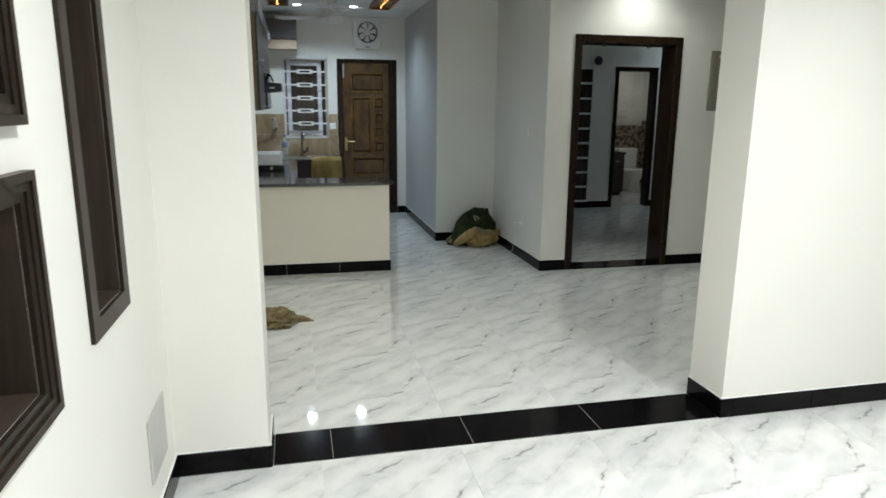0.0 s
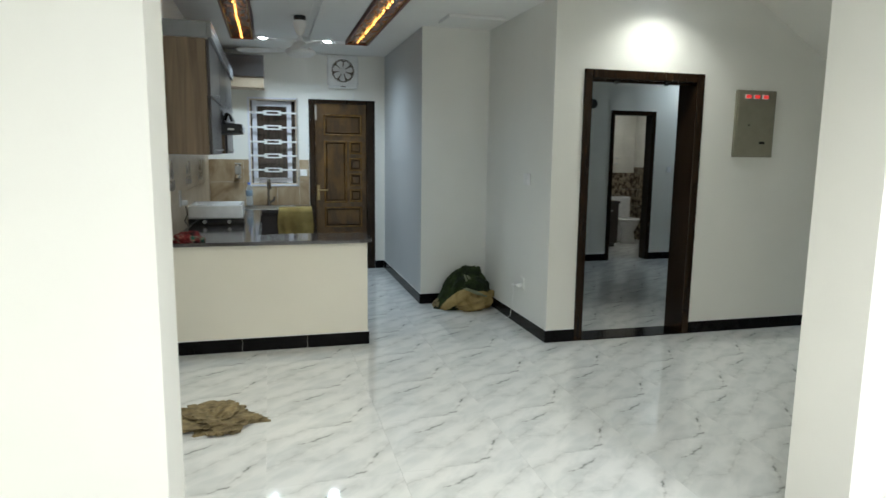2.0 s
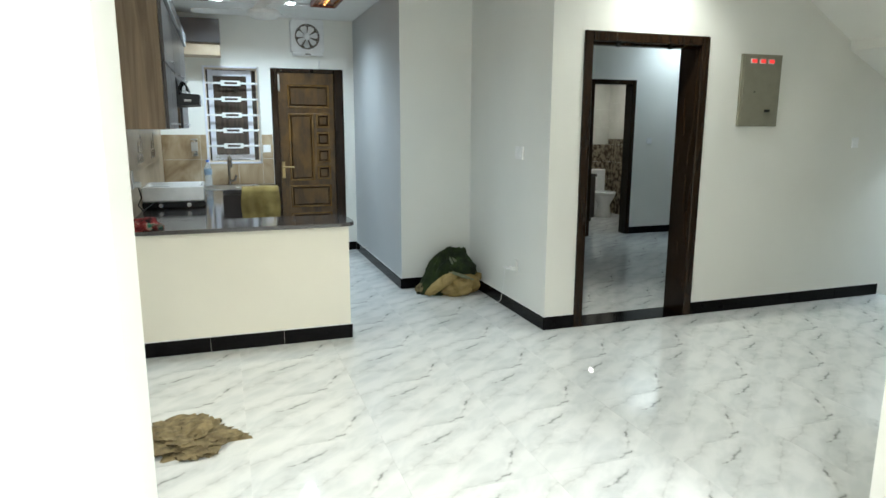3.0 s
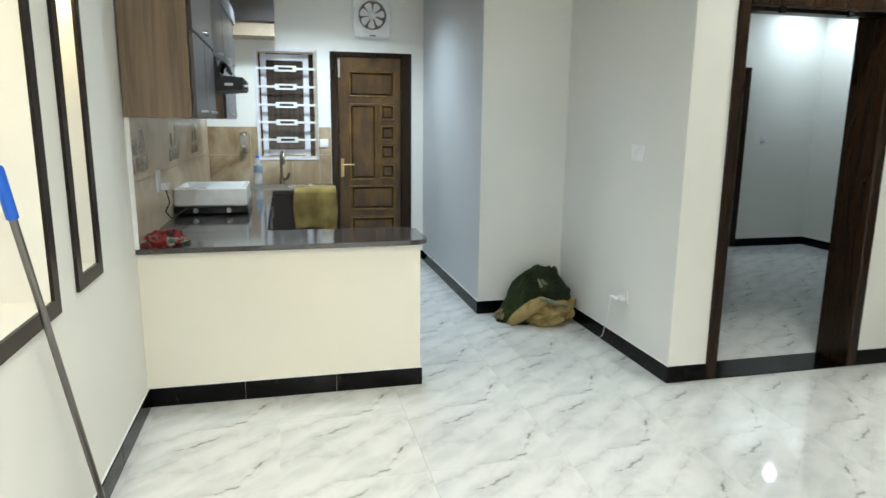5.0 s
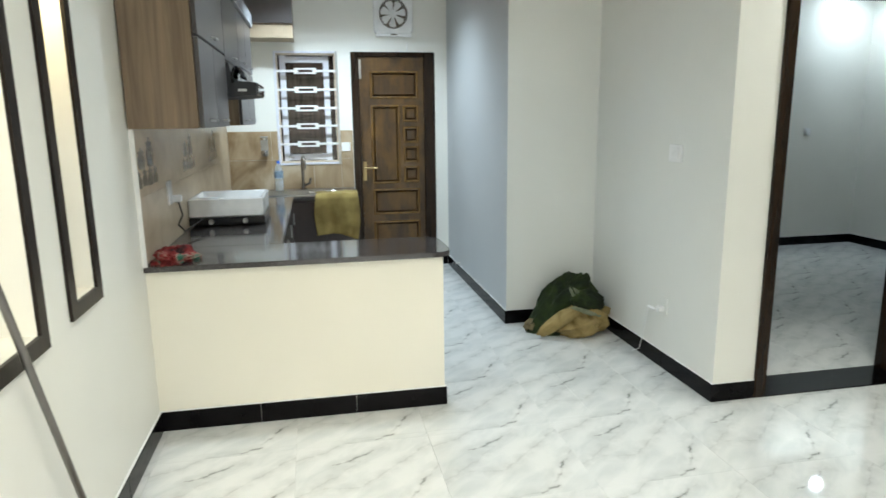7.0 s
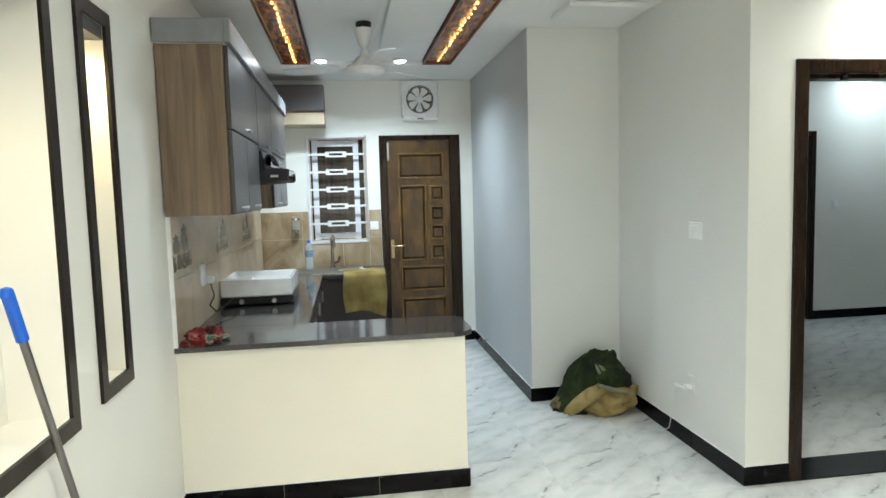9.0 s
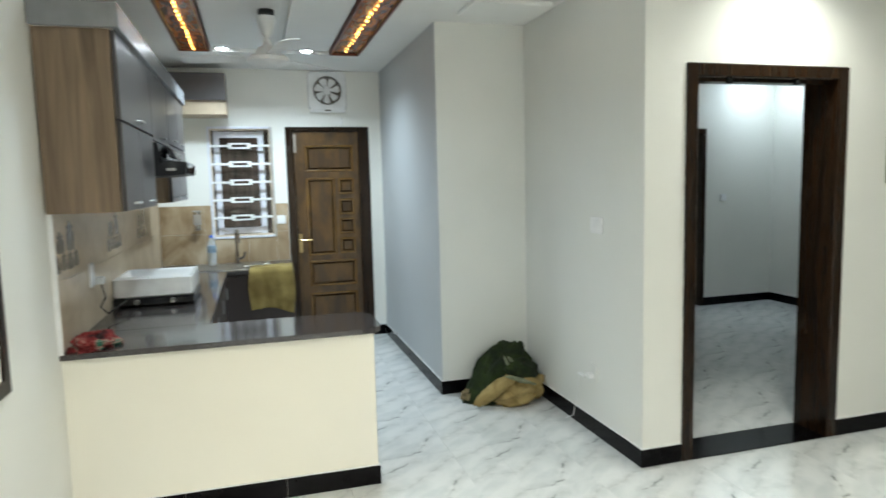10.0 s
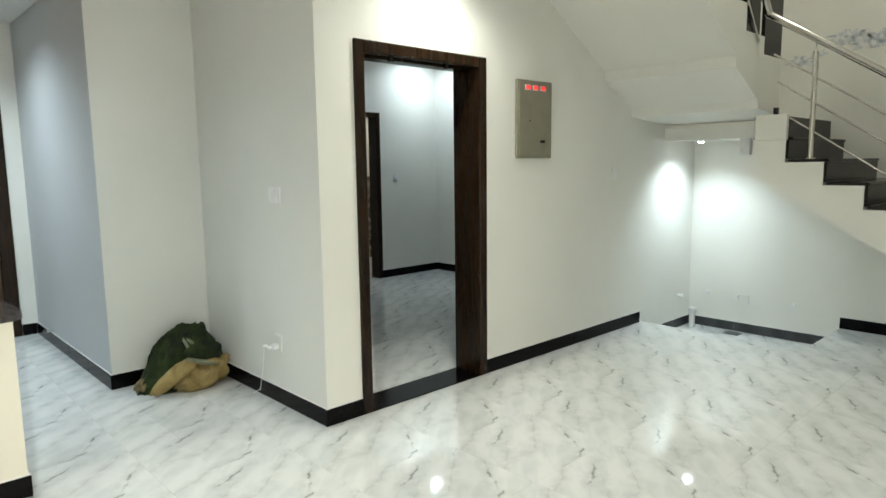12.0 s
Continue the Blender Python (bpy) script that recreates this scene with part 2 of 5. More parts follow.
def mesh_of(name, bm, mat, smooth=False):
    me = bpy.data.meshes.new(name)
    bmesh.ops.recalc_face_normals(bm, faces=bm.faces[:])
    bm.to_mesh(me)
    bm.free()
    me.materials.append(mat)
    if smooth:
        for p in me.polygons:
            p.use_smooth = True
        me.set_sharp_from_angle(angle=radians(40))
    return me


def thing(name, at, label, category, group="", kind=""):
    o = new(name)
    o.location = at
    o.empty_display_size = 0.1
    return tagged(o, label, category, group, kind)


def root_place(o):
    v = Vector((0, 0, 0))
    while o is not None:
        v += o.location
        o = o.parent
    return v


def part(name, bm, mat, parent, label="", smooth=False):
    # bm is in world places; the part hangs under its thing
    bmesh.ops.translate(bm, verts=bm.verts[:], vec=-root_place(parent))
    o = new(name, mesh_of(name, bm, mat, smooth))
    o.parent = parent
    return tagged(o, label)


def B(*a, **k):
    return box(bmesh.new(), *a, **k)


def structure(name, bm, mat, label, category):
    return tagged(new(name, mesh_of(name, bm, mat)), label, category, "", "structure")


def wall(name, boxes, label="painted off-white plaster wall", mat=None):
    bm = bmesh.new()
    for b in boxes:
        box(bm, *b)
    return structure(name, bm, mat or M_WALL, label, "wall")


# ---- walls ----

# niches of the lobby's side wall: (y0, y1, z0, z1) of the clear opening
NICHES = [(5.085, 5.295, 0.92, 2.19), (3.85, 4.785, 0.905, 2.19)]
FRONT_NICHES = [(1.885, 2.147, 0.967, 2.25), (0.9, 1.48, 0.935, 1.335), (0.9, 1.48, 1.54, 2.2)]


def niche_wall(name, x, y0, y1, niches, depth=0.17):
    # wall along y with its face at x, openings cut as boxes round each niche, closed behind
    bm = bmesh.new()
    cols = sorted({y0, y1, *[n[0] for n in niches], *[n[1] for n in niches]})
    for a, b in zip(cols, cols[1:]):
        here = sorted([n for n in niches if n[0] <= a and n[1] >= b], key=lambda n: n[2])
        z = 0.0
        for n in here:
            box(bm, x - depth, x, a, b, z, n[2])
            z = n[3]
        box(bm, x - depth, x, a, b, z, FT)
    box(bm, x - depth - 0.1, x - depth, y0, y1, 0, FT)
    return structure(name, bm, M_WALL, "painted off-white wall with recessed niches", "wall")


niche_wall("wall_lobby_side", XL, YP1, YC, NICHES)
wall("wall_kitchen_side", [(XL - 0.25, XL, YC, YK + 0.25, 0, FT)])
niche_wall("wall_front_side", XF, -3.2, YP0, FRONT_NICHES)
wall("wall_dividing", [(XF - 0.3, XP0, YP0, YP1, 0, FT), (XP1, 5.58, YP0, YP1, 0, FT)])
wall("wall_stair_foot", [(4.24, XB + 0.2, YP0 - 0.9, YP1 - 0.9, FT, 5.6), (5.2, XB + 0.2, YP0 - 0.9, YP1 - 0.9, 0, FT), (5.38, 5.58, YP1 - 0.9, YP0, 0, FT)])
wall("wall_dividing_head", [(XP0, XP1, YP0, YP1, 2.45, FT)])
WIN = (0.17, 0.728, 1.098, 2.133)
KD = (0.875, 1.703, 2.15)
wall("wall_kitchen_end", [(XL, WIN[0], YK, YK + 0.22, 0, FT), (WIN[0], WIN[1], YK, YK + 0.22, 0, WIN[2]), (WIN[0], WIN[1], YK, YK + 0.22, WIN[3], FT),
                          (WIN[1], KD[0], YK, YK + 0.22, 0, FT), (KD[0], KD[1], YK, YK + 0.22, KD[2], FT), (KD[1], X1 + 0.2, YK, YK + 0.22, 0, FT)])
# darker and bluer than its neighbours: shading carried by the colour
wall("wall_kitchen_right", [(X1, X1 + 0.2, Y1 + 0.001, YK, 0, FT)], "plaster wall with shade and cool light in its blue-grey colour", M_WALLSHADE)
wall("wall_recess", [(X1, X1 + 0.2, Y1, Y1 + 0.001, 0, FT), (X1 + 0.2, X2 + 0.23, Y1, Y1 + 0.2, 0, FT)], "pale sage-grey plaster wall", M_WALLSAGE)
wall("wall_switch", [(X2, X2 + 0.23, YD + 0.001, Y1, 0, FT)], "pale sage-grey plaster wall", M_WALLSAGE)
DF = (2.756, 3.83, 2.166)
wall("wall_doorway", [(X2, DF[0], YD, YD + 0.001, 0, FT), (X2 + 0.23, DF[0], YD + 0.001, YD + 0.23, 0, FT), (DF[0], DF[1], YD, YD + 0.23, DF[2], FT), (DF[1], XB + 0.2, YD, YD + 0.23, -0.3, FT), (4.4, XB + 0.2, YD, YD + 0.23, FT, 5.6)])
wall("wall_stairs", [(XB, XB + 0.2, YP1 - 0.9, YD, -0.3, 5.6)])
wall("wall_front_back", [(XF - 0.3, 5.0, -3.4, -3.2, 0, FT)])
wall("wall_front_far", [(5.0, 5.2, -3.4, YP0, 0, FT)])
# bedroom behind the doorway
BY, BX = 9.32, 6.72
BD = (5.03, 5.745, 2.13)
wall("wall_bedroom_end", [(X2 + 0.23, BD[0], BY, BY + 0.15, 0, FT), (BD[0], BD[1], BY, BY + 0.15, BD[2], FT), (BD[1], BX + 0.2, BY, BY + 0.15, 0, FT)])
wall("wall_bedroom_side", [(BX, BX + 0.2, YD + 0.23, BY, 0, FT)])
wall("wall_bathroom", [(4.3, 4.45, BY + 0.15, 11.57, 0, FT), (6.8, 6.95, BY + 0.15, 11.57, 0, FT), (4.3, 6.95, 11.57, 11.72, 0, FT)])
wall("wall_bedroom_inner", [(X1 + 0.2, X2 + 0.23, Y1 + 0.2, BY + 0.15, 0, FT)])

# ---- more materials ----
def noise_mix(stops, scale, rough, detail=4.0, stretch=(1, 1, 1), metal=0.0, relief=0.0, distort=0.0):
    def build(nt, b):
        n = node(nt, "ShaderNodeTexNoise", Scale=scale, Detail=detail, Distortion=distort)
        nt.links.new(scaled(nt, world_pos(nt), stretch), n.inputs["Vector"])
        nt.links.new(ramp(nt, n.outputs["Fac"], stops), b.inputs["Base Color"])
        b.inputs["Roughness"].default_value = rough
        b.inputs["Metallic"].default_value = metal
        if relief:
            bump(nt, b, n.outputs["Fac"], relief, 0.004)
    return build


def clear(nt, b):
    b.inputs["Transmission Weight"].default_value = 0.75
    b.inputs["Roughness"].default_value = 0.08
    b.inputs["IOR"].default_value = 1.3
    b.inputs["Base Color"].default_value = (0.85, 0.93, 1.0, 1)


def woven(nt, b):
    pos = world_pos(nt)
    n = node(nt, "ShaderNodeTexNoise", Scale=6.0, Detail=5.0)
    nt.links.new(pos, n.inputs["Vector"])
    nt.links.new(ramp(nt, n.outputs["Fac"], [(0.35, (0.19, 0.13, 0.035)), (0.65, (0.33, 0.25, 0.08))]), b.inputs["Base Color"])
    w = node(nt, "ShaderNodeTexNoise", Scale=260.0, Detail=2.0)
    nt.links.new(pos, w.inputs["Vector"])
    bump(nt, b, w.outputs["Fac"], 0.5, 0.003)
    b.inputs["Roughness"].default_value = 0.95


M_STEEL = material("polished_steel", plain((0.62, 0.6, 0.56), 0.14, 1.0))
M_CHROME = material("brushed_steel", plain((0.5, 0.5, 0.5), 0.3, 1.0))
M_BRASS = material("dull_brass", plain((0.42, 0.32, 0.16), 0.3, 1.0))
M_BLACKPL = material("black_enamel", plain((0.012, 0.012, 0.013), 0.18))
M_BLUE = material("blue_plastic", plain((0.01, 0.12, 0.62), 0.35))
M_COPPER = material("copper_panel", noise_mix([(0.3, (0.10, 0.026, 0.008)), (0.52, (0.26, 0.08, 0.022)), (0.72, (0.55, 0.24, 0.08))], 11.0, 0.25, 5.0, (2.5, 0.7, 1)))
M_TRIMRED = material("red_brown_edge", wood((0.10, 0.025, 0.015), (0.2, 0.06, 0.03), 0.3))
M_BEIGE = material("beige_wall_tile", noise_mix([(0.3, (0.45, 0.345, 0.225)), (0.7, (0.62, 0.51, 0.375))], 3.2, 0.28, 6.0, (1, 1, 1.6), distort=1.0))
M_BROWNTILE = material("brown_marbled_tile", noise_mix([(0.3, (0.22, 0.14, 0.07)), (0.55, (0.38, 0.28, 0.17)), (0.75, (0.54, 0.44, 0.31))], 2.6, 0.16, 6.0, (1.3, 1.3, 0.8), distort=1.5))
M_MOTIF = material("grey_print", plain((0.17, 0.15, 0.125), 0.25, 0, 0.45, 60.0))
M_DARKCAB = material("dark_cabinet_board", plain((0.04, 0.028, 0.025), 0.3))
M_TAN = material("underside_board", plain((0.45, 0.36, 0.25), 0.6))
M_FRONTNICHE = material("dark_niche_board", wood((0.014, 0.010, 0.007), (0.034, 0.024, 0.016), 0.4))
M_FRONTNICHE.node_tree.nodes["Principled BSDF"].inputs["Specular IOR Level"].default_value = 0.25
M_NICHELINE = material("brown_niche_lining", wood((0.026, 0.019, 0.013), (0.06, 0.044, 0.031), 0.45))
M_BLACKFRAME = material("black_brown_trim", wood((0.008, 0.006, 0.005), (0.02, 0.014, 0.011), 0.35))
M_BLACKFRAME.node_tree.nodes["Principled BSDF"].inputs["Specular IOR Level"].default_value = 0.25
M_PANE = material("night_window_pane", noise_mix([(0.3, (0.022, 0.014, 0.011)), (0.7, (0.07, 0.045, 0.035))], 5.0, 0.06, 3.0, (6, 1, 0.5)))
M_CREAMWOOD = material("cream_window_reveal", plain((0.62, 0.52, 0.40), 0.5))
M_SASH = material("white_aluminium_sash", plain((0.74, 0.75, 0.82), 0.35))
M_PANELGREY = material("beige_metal_box", plain((0.25, 0.235, 0.175), 0.4, 0.2))
M_RED = material("lit_red_display", glow((1.0, 0.06, 0.05), 0.55))
M_CERAMIC = material("white_ceramic", plain((0.83, 0.83, 0.82), 0.12))
M_TOWEL = material("mustard_towel", woven)
M_RAG = material("brown_jute_rag", noise_mix([(0.3, (0.10, 0.075, 0.035)), (0.7, (0.28, 0.22, 0.11))], 22.0, 0.95, 6.0, relief=0.6))
M_REDCLOTH = material("red_pink_cloth", noise_mix([(0.34, (0.02, 0.005, 0.005)), (0.44, (0.17, 0.013, 0.014)), (0.54, (0.25, 0.03, 0.028)), (0.6, (0.34, 0.2, 0.16)), (0.66, (0.03, 0.16, 0.1))], 13.0, 0.9, 3.0, relief=0.4))
M_GREENCLOTH = material("dark_green_cloth", noise_mix([(0.38, (0.006, 0.012, 0.002)), (0.6, (0.021, 0.038, 0.0045)), (0.78, (0.045, 0.062, 0.014))], 7.0, 0.95, 4.0, relief=0.5, distort=0.8))
M_PALECLOTH = material("pale_sage_cloth", noise_mix([(0.35, (0.15, 0.17, 0.10)), (0.7, (0.29, 0.31, 0.21))], 14.0, 0.95, 4.0, relief=0.4))
M_WASHSKIRT = material("dusty_black_tile", noise_mix([(0.35, (0.02, 0.022, 0.024)), (0.7, (0.06, 0.064, 0.066))], 7.0, 0.35, 4.0))
M_KHAKI = material("khaki_canvas", noise_mix([(0.3, (0.20, 0.14, 0.045)), (0.7, (0.40, 0.30, 0.125))], 9.0, 0.95, 5.0, relief=0.5, distort=0.6))
M_BULB = material("amber_led", glow((1.0, 0.45, 0.08), 8.0))
M_PET = material("clear_bottle_plastic", clear)
M_LABEL = material("blue_label", plain((0.22, 0.30, 0.38), 0.4, 0, 0.3, 40.0))
M_TAP = material("dull_tap_steel", plain((0.30, 0.265, 0.23), 0.25, 1.0))
M_DAMP = material("peeling_damp_plaster", noise_mix([(0.33, (0.33, 0.36, 0.42)), (0.48, (0.6, 0.62, 0.64)), (0.65, (0.8, 0.79, 0.77))], 26.0, 0.9, 6.0, relief=0.9))
M_BATHLIGHT = material("pale_bath_tile", plain((0.62, 0.60, 0.54), 0.15, 0, 0.1, 3.0))
M_BATHDARK = material("brown_mosaic_tile", noise_mix([(0.4, (0.07, 0.05, 0.035)), (0.6, (0.3, 0.25, 0.18))], 14.0, 0.2, 2.0))

# ---- slab, ceilings ----
structure("floor", box(box(box(box(B(-0.6, TRX, -3.4, YK + 0.2, -0.2, -0.014), TRX, XB, -3.4, TR0, -0.2, -0.014), 2.74, 6.95, YD + 0.02, 11.7, -0.2, -0.0141),
                       TRX, XB, TR0, YD, -0.4, -0.197), TRX, XB, TR0 - 0.02, TR0, -0.3, -0.19), M_GROUT, "pale grout bed under polished marble tiles", "floor")
TY0, TY1, TX0, TX1 = 5.84, 8.56, 0.02, 1.50     # recessed tray
CX0, CX1 = 0.275, 1.235                          # white middle panel of the tray
kc = bmesh.new()
box(kc, -0.6, TX0, YD, YK + 0.2, H, FT)
box(kc, TX1, X2 - 0.001, YD, YK + 0.2, H, FT)
box(kc, TX0, TX1, YD, TY0, H, FT)
box(kc, TX0, TX1, TY1, YK + 0.2, H, FT)
box(kc, TX0, TX1, TY0, TY1, H + 0.09, FT)
structure("ceiling_kitchen", kc, M_CEIL, "white plaster ceiling with a recessed tray", "ceiling")
structure("ceiling_lobby", box(B(-0.6, 4.24, -3.4, YD, H2, FT), 4.24, 5.2, -3.4, YP0, H2, FT), M_CEIL, "flat white plaster ceiling of lobby", "ceiling")
structure("ceiling_bedroom", B(2.74, 7.3, YD + 0.23, BY + 0.15, FT, FT + 0.1), M_CEIL, "flat white plaster ceiling of bedroom", "ceiling")
structure("ceiling_bathroom", B(4.3, 6.95, BY + 0.15, 11.72, H, FT), M_CEIL, "flat white plaster ceiling of bathroom", "ceiling")
structure("ceiling_stairwell", B(4.04, XB + 0.2, YP0 - 0.9, YD + 0.23, 5.6, 5.7), M_CEIL, "white ceiling high over the stairs", "ceiling")
wall("wall_stairwell", [(4.04, 4.24, YP0 - 0.9, YD + 0.23, FT, 5.6)])
mid = bmesh.new()
for a, b in ((CX0, 0.78), (0.84, CX1)):
    box(mid, a, b, TY0 + 0.05, TY1 - 0.05, H + 0.02, H + 0.06, bevel=0.004)
box(mid, 0.78, 0.84, TY0 + 0.05, TY1 - 0.05, H + 0.05, H + 0.07)
structure("ceiling_panel", mid, M_CEIL, "white hung panel in the ceiling tray", "ceiling")
structure("ceiling_box", B(1.92, 2.44, 6.62, 6.98, H - 0.03, H, bevel=0.006), M_CEIL, "shallow white box on the ceiling", "ceiling")
for k, (a, b) in enumerate(((TX0, CX0 - 0.012), (CX1 + 0.012, TX1))):
    t = thing("ceiling_strip", ((a + b) / 2, 7.2, H + 0.06), "glossy copper-brown ceiling strip with amber fairy lights", "ceiling trim", "copper ceiling strips")
    part("panel", B(a + 0.012, b - 0.012, TY0 + 0.012, TY1 - 0.012, H + 0.014, H + 0.034), M_COPPER, t)
    for n, q in enumerate(((a, a + 0.012, TY0, TY1), (b - 0.012, b, TY0, TY1), (a + 0.012, b - 0.012, TY0, TY0 + 0.012), (a + 0.012, b - 0.012, TY1 - 0.012, TY1))):
        part("edge", B(*q, H - 0.004, H + 0.04), M_TRIMRED, t, "red-brown wooden edge")
    bm = bmesh.new()
    yy = TY0 + 0.06
    while yy < TY1 - 0.04:
        bmesh.ops.create_icosphere(bm, subdivisions=1, radius=random.uniform(0.006, 0.010), matrix=Matrix.Translation(((a + b) / 2 + random.uniform(-0.006, 0.006), yy, H + 0.004)))
        yy += random.uniform(0.085, 0.13)
    tagged(part("light_string", bm, M_BULB, t, "string of small amber bulbs"), kind="stuff")
    beads = bmesh.new()
    for e in (a + 0.017, b - 0.017):
        yy = TY0 + 0.02
        while yy < TY1 - 0.02:
            bmesh.ops.create_icosphere(beads, subdivisions=1, radius=0.006, matrix=Matrix.Translation((e, yy, H + 0.012)))
            yy += 0.03
    tagged(part("bead_string", beads, M_BRASS, t, "dull brass beading along both edges"), kind="stuff")
trim = bmesh.new()
box(trim, TX0, TX1, TY0 - 0.012, TY0 - 0.001, H - 0.006, H)
structure("trim", trim, M_TRIMRED, "thin red-brown edge along the ceiling tray", "trim")


# ---- downlights ----
def downlight(x, y, z, r=0.044):
    t = thing("downlight", (x, y, z), "round white recessed LED downlight, lit", "downlight", "recessed downlights")
    part("ring", lathe(bmesh.new(), (x, y, z), [(r, -0.004), (r + 0.002, -0.016), (r + 0.011, -0.016), (r + 0.019, -0.004), (r + 0.019, 0.0)], caps=False), M_WHITE, t, "white rim", True)
    part("lens", lathe(bmesh.new(), (x, y, z), [(0.001, -0.026), (r * 0.64, -0.024), (r, -0.016), (r, -0.008), (0.001, -0.008)]), M_LED, t, "glowing diffuser")


for p in KITCHEN_LAMPS:
    downlight(*p, H + 0.02)
# also gives the two added lobby fills a fixture each
for p in LOBBY_AND_FILL_LAMPS + FRONT_LAMPS:
    downlight(*p, H2)
for p, r in ((STAIR_LAMP, 0.027), (BED_LAMP, 0.032), (BATH_LAMP, 0.044)):
    downlight(*p, r)


# ---- niches ----
def niche(x, n, w, mat, inside, depth, label, steps=1):
    y0, y1, z0, z1 = n
    t = thing("niche_frame", (x, (y0 + y1) / 2, z0), label, "wall niche", "framed wall niches")
    for k in range(steps):
        a, b = w * k / steps, w * (k + 1) / steps
        d = 0.012 + 0.006 * k
        part("upright", B(x, x + d, y0 - b, y0 - a, z0 - b, z1 + b), mat, t)
        part("upright", B(x, x + d, y1 + a, y1 + b, z0 - b, z1 + b), mat, t)
        part("rail", B(x, x + d, y0 - a, y1 + a, z0 - b, z0 - a), mat, t)
        part("rail", B(x, x + d, y0 - a, y1 + a, z1 + a, z1 + b), mat, t)
    if inside:
        part("back_board", B(x - depth + 0.002, x - depth + 0.008, y0, y1, z0, z1), inside, t)
        part("side_board", B(x - depth + 0.009, x, y0 + 0.001, y0 + 0.007, z0, z1), inside, t)
        part("side_board", B(x - depth + 0.009, x, y1 - 0.007, y1 - 0.001, z0, z1), inside, t)
        part("sill_board", B(x - depth + 0.009, x, y0 + 0.0075, y1 - 0.0075, z0 + 0.001, z0 + 0.007), inside, t)
        part("head_board", B(x - depth + 0.009, x, y0 + 0.0075, y1 - 0.0075, z1 - 0.007, z1 - 0.001), inside, t)
    else:
        part("soffit", B(x - depth + 0.002, x - 0.001, y0 + 0.001, y1 - 0.001, z1 - 0.05, z1 - 0.001), M_GREYGLOSS, t, "grey board with a warm hidden lamp")
    return t


for n in NICHES:
    niche(XL, n, 0.052, M_BLACKFRAME, None, 0.17, "tall lit wall niche with black wooden frame")
niche(XF, FRONT_NICHES[0], 0.055, M_FRONTNICHE, M_NICHELINE, 0.17, "tall narrow wall niche lined in dark brown")
for n in FRONT_NICHES[1:]:
    niche(XF, n, 0.058, M_FRONTNICHE, M_NICHELINE, 0.17, "square dark brown niche with stepped frame", 3)
plate = thing("blank_cover", (XF, 2.42, 0.22), "grey blank cover plate low on the wall", "wall plate")
part("plate", B(XF, XF + 0.008, 2.29, 2.55, 0.215, 0.455, bevel=0.003), material("grey_plate", plain((0.5, 0.5, 0.48), 0.5)), plate)


# ---- skirting: black tiles in pieces ----
def skirt(name, axis, at, a, b, facing, z=0.0, h=0.1, step=0.603, mat=None):
    # a row of black tiles on a wall; axis: the wall's run, facing: +1 or -1
    t = thing(name, (0, 0, 0), "glossy black tile skirting", "baseboard", "", "structure")
    lo, hi = (at, at + 0.012) if facing > 0 else (at - 0.012, at)
    n = max(1, math.ceil((b - a) / step - 0.2))
    for i in range(n):
        p, q = a + (b - a) * i / n + 0.001, a + (b - a) * (i + 1) / n - 0.001
        q2 = (p, q, lo, hi) if axis == "x" else (lo, hi, p, q)
        part("skirting_tile", B(*q2, z + 0.001, z + h, bevel=0.0015), mat or M_BLACK, t)
    lo, hi = (at, at + 0.009) if facing > 0 else (at - 0.009, at)
    q2 = (a, b, lo, hi) if axis == "x" else (lo, hi, a, b)
    part("filler", B(*q2, z + h + 0.0005, z + h + 0.006, bevel=0.002), M_WHITE, t, "white filler line along the top")


skirt("baseboard_counter", "x", YC, XL, 1.122, -1)
skirt("baseboard_counter_end", "y", 1.11, YC, YC + 0.12, 1)
skirt("baseboard_lobby", "y", XL, YP1, YC - 0.012, 1)
skirt("baseboard_pier", "x", YP1, XL + 0.012, XP0, 1)
skirt("baseboard_pier_front", "x", YP0, XF, XP0 + 0.012, -1)
skirt("baseboard_pier_end", "y", XP0, YP0, YP1, 1)
skirt("baseboard_front", "y", XF, -3.2, YP0 - 0.012, 1)
skirt("baseboard_right_pier", "x", YP0, XP1 - 0.012, 5.0, -1)
skirt("baseboard_right_pier_end", "y", XP1, YP0, YP1, -1)
skirt("baseboard_right_pier_back", "x", YP1, XP1, 5.58, 1)
skirt("baseboard_kitchen", "y", X1, Y1 - 0.012, YK, -1)
skirt("baseboard_kitchen_end", "x", YK, KD[1] + 0.001, X1 - 0.013, -1)
skirt("baseboard_recess", "x", Y1, X1 - 0.012, X2 - 0.012, -1)
skirt("baseboard_switch_wall", "y", X2, YD - 0.012, Y1 - 0.012, -1)
skirt("baseboard_corner", "x", YD, X2 - 0.012, DF[0] - 0.001, -1)
skirt("baseboard_doorway_wall", "x", YD, DF[1] + 0.001, 5.9, -1)
skirt("baseboard_stairs", "y", XB, YP1 + 0.012, TR0, -1)
skirt("baseboard_bedroom", "x", BY, 2.74, BD[0] - 0.001, -1)
skirt("baseboard_bedroom_b", "x", BY, BD[1] + 0.001, BX, -1)
skirt("baseboard_bedroom_side", "y", BX, YD + 0.24, BY - 0.012, -1)
M_DKGREY = material("dark_grey_tile", plain((0.055, 0.058, 0.06), 0.3))
skirt("baseboard_wash", "y", XB, TR0 + 0.002, YD - 0.012, -1, -0.185, 0.09, 0.5, M_WASHSKIRT)
skirt("baseboard_wash_side", "x", YD, TRX + 0.01, XB - 0.012, -1, -0.185, 0.09, 0.5, M_WASHSKIRT)

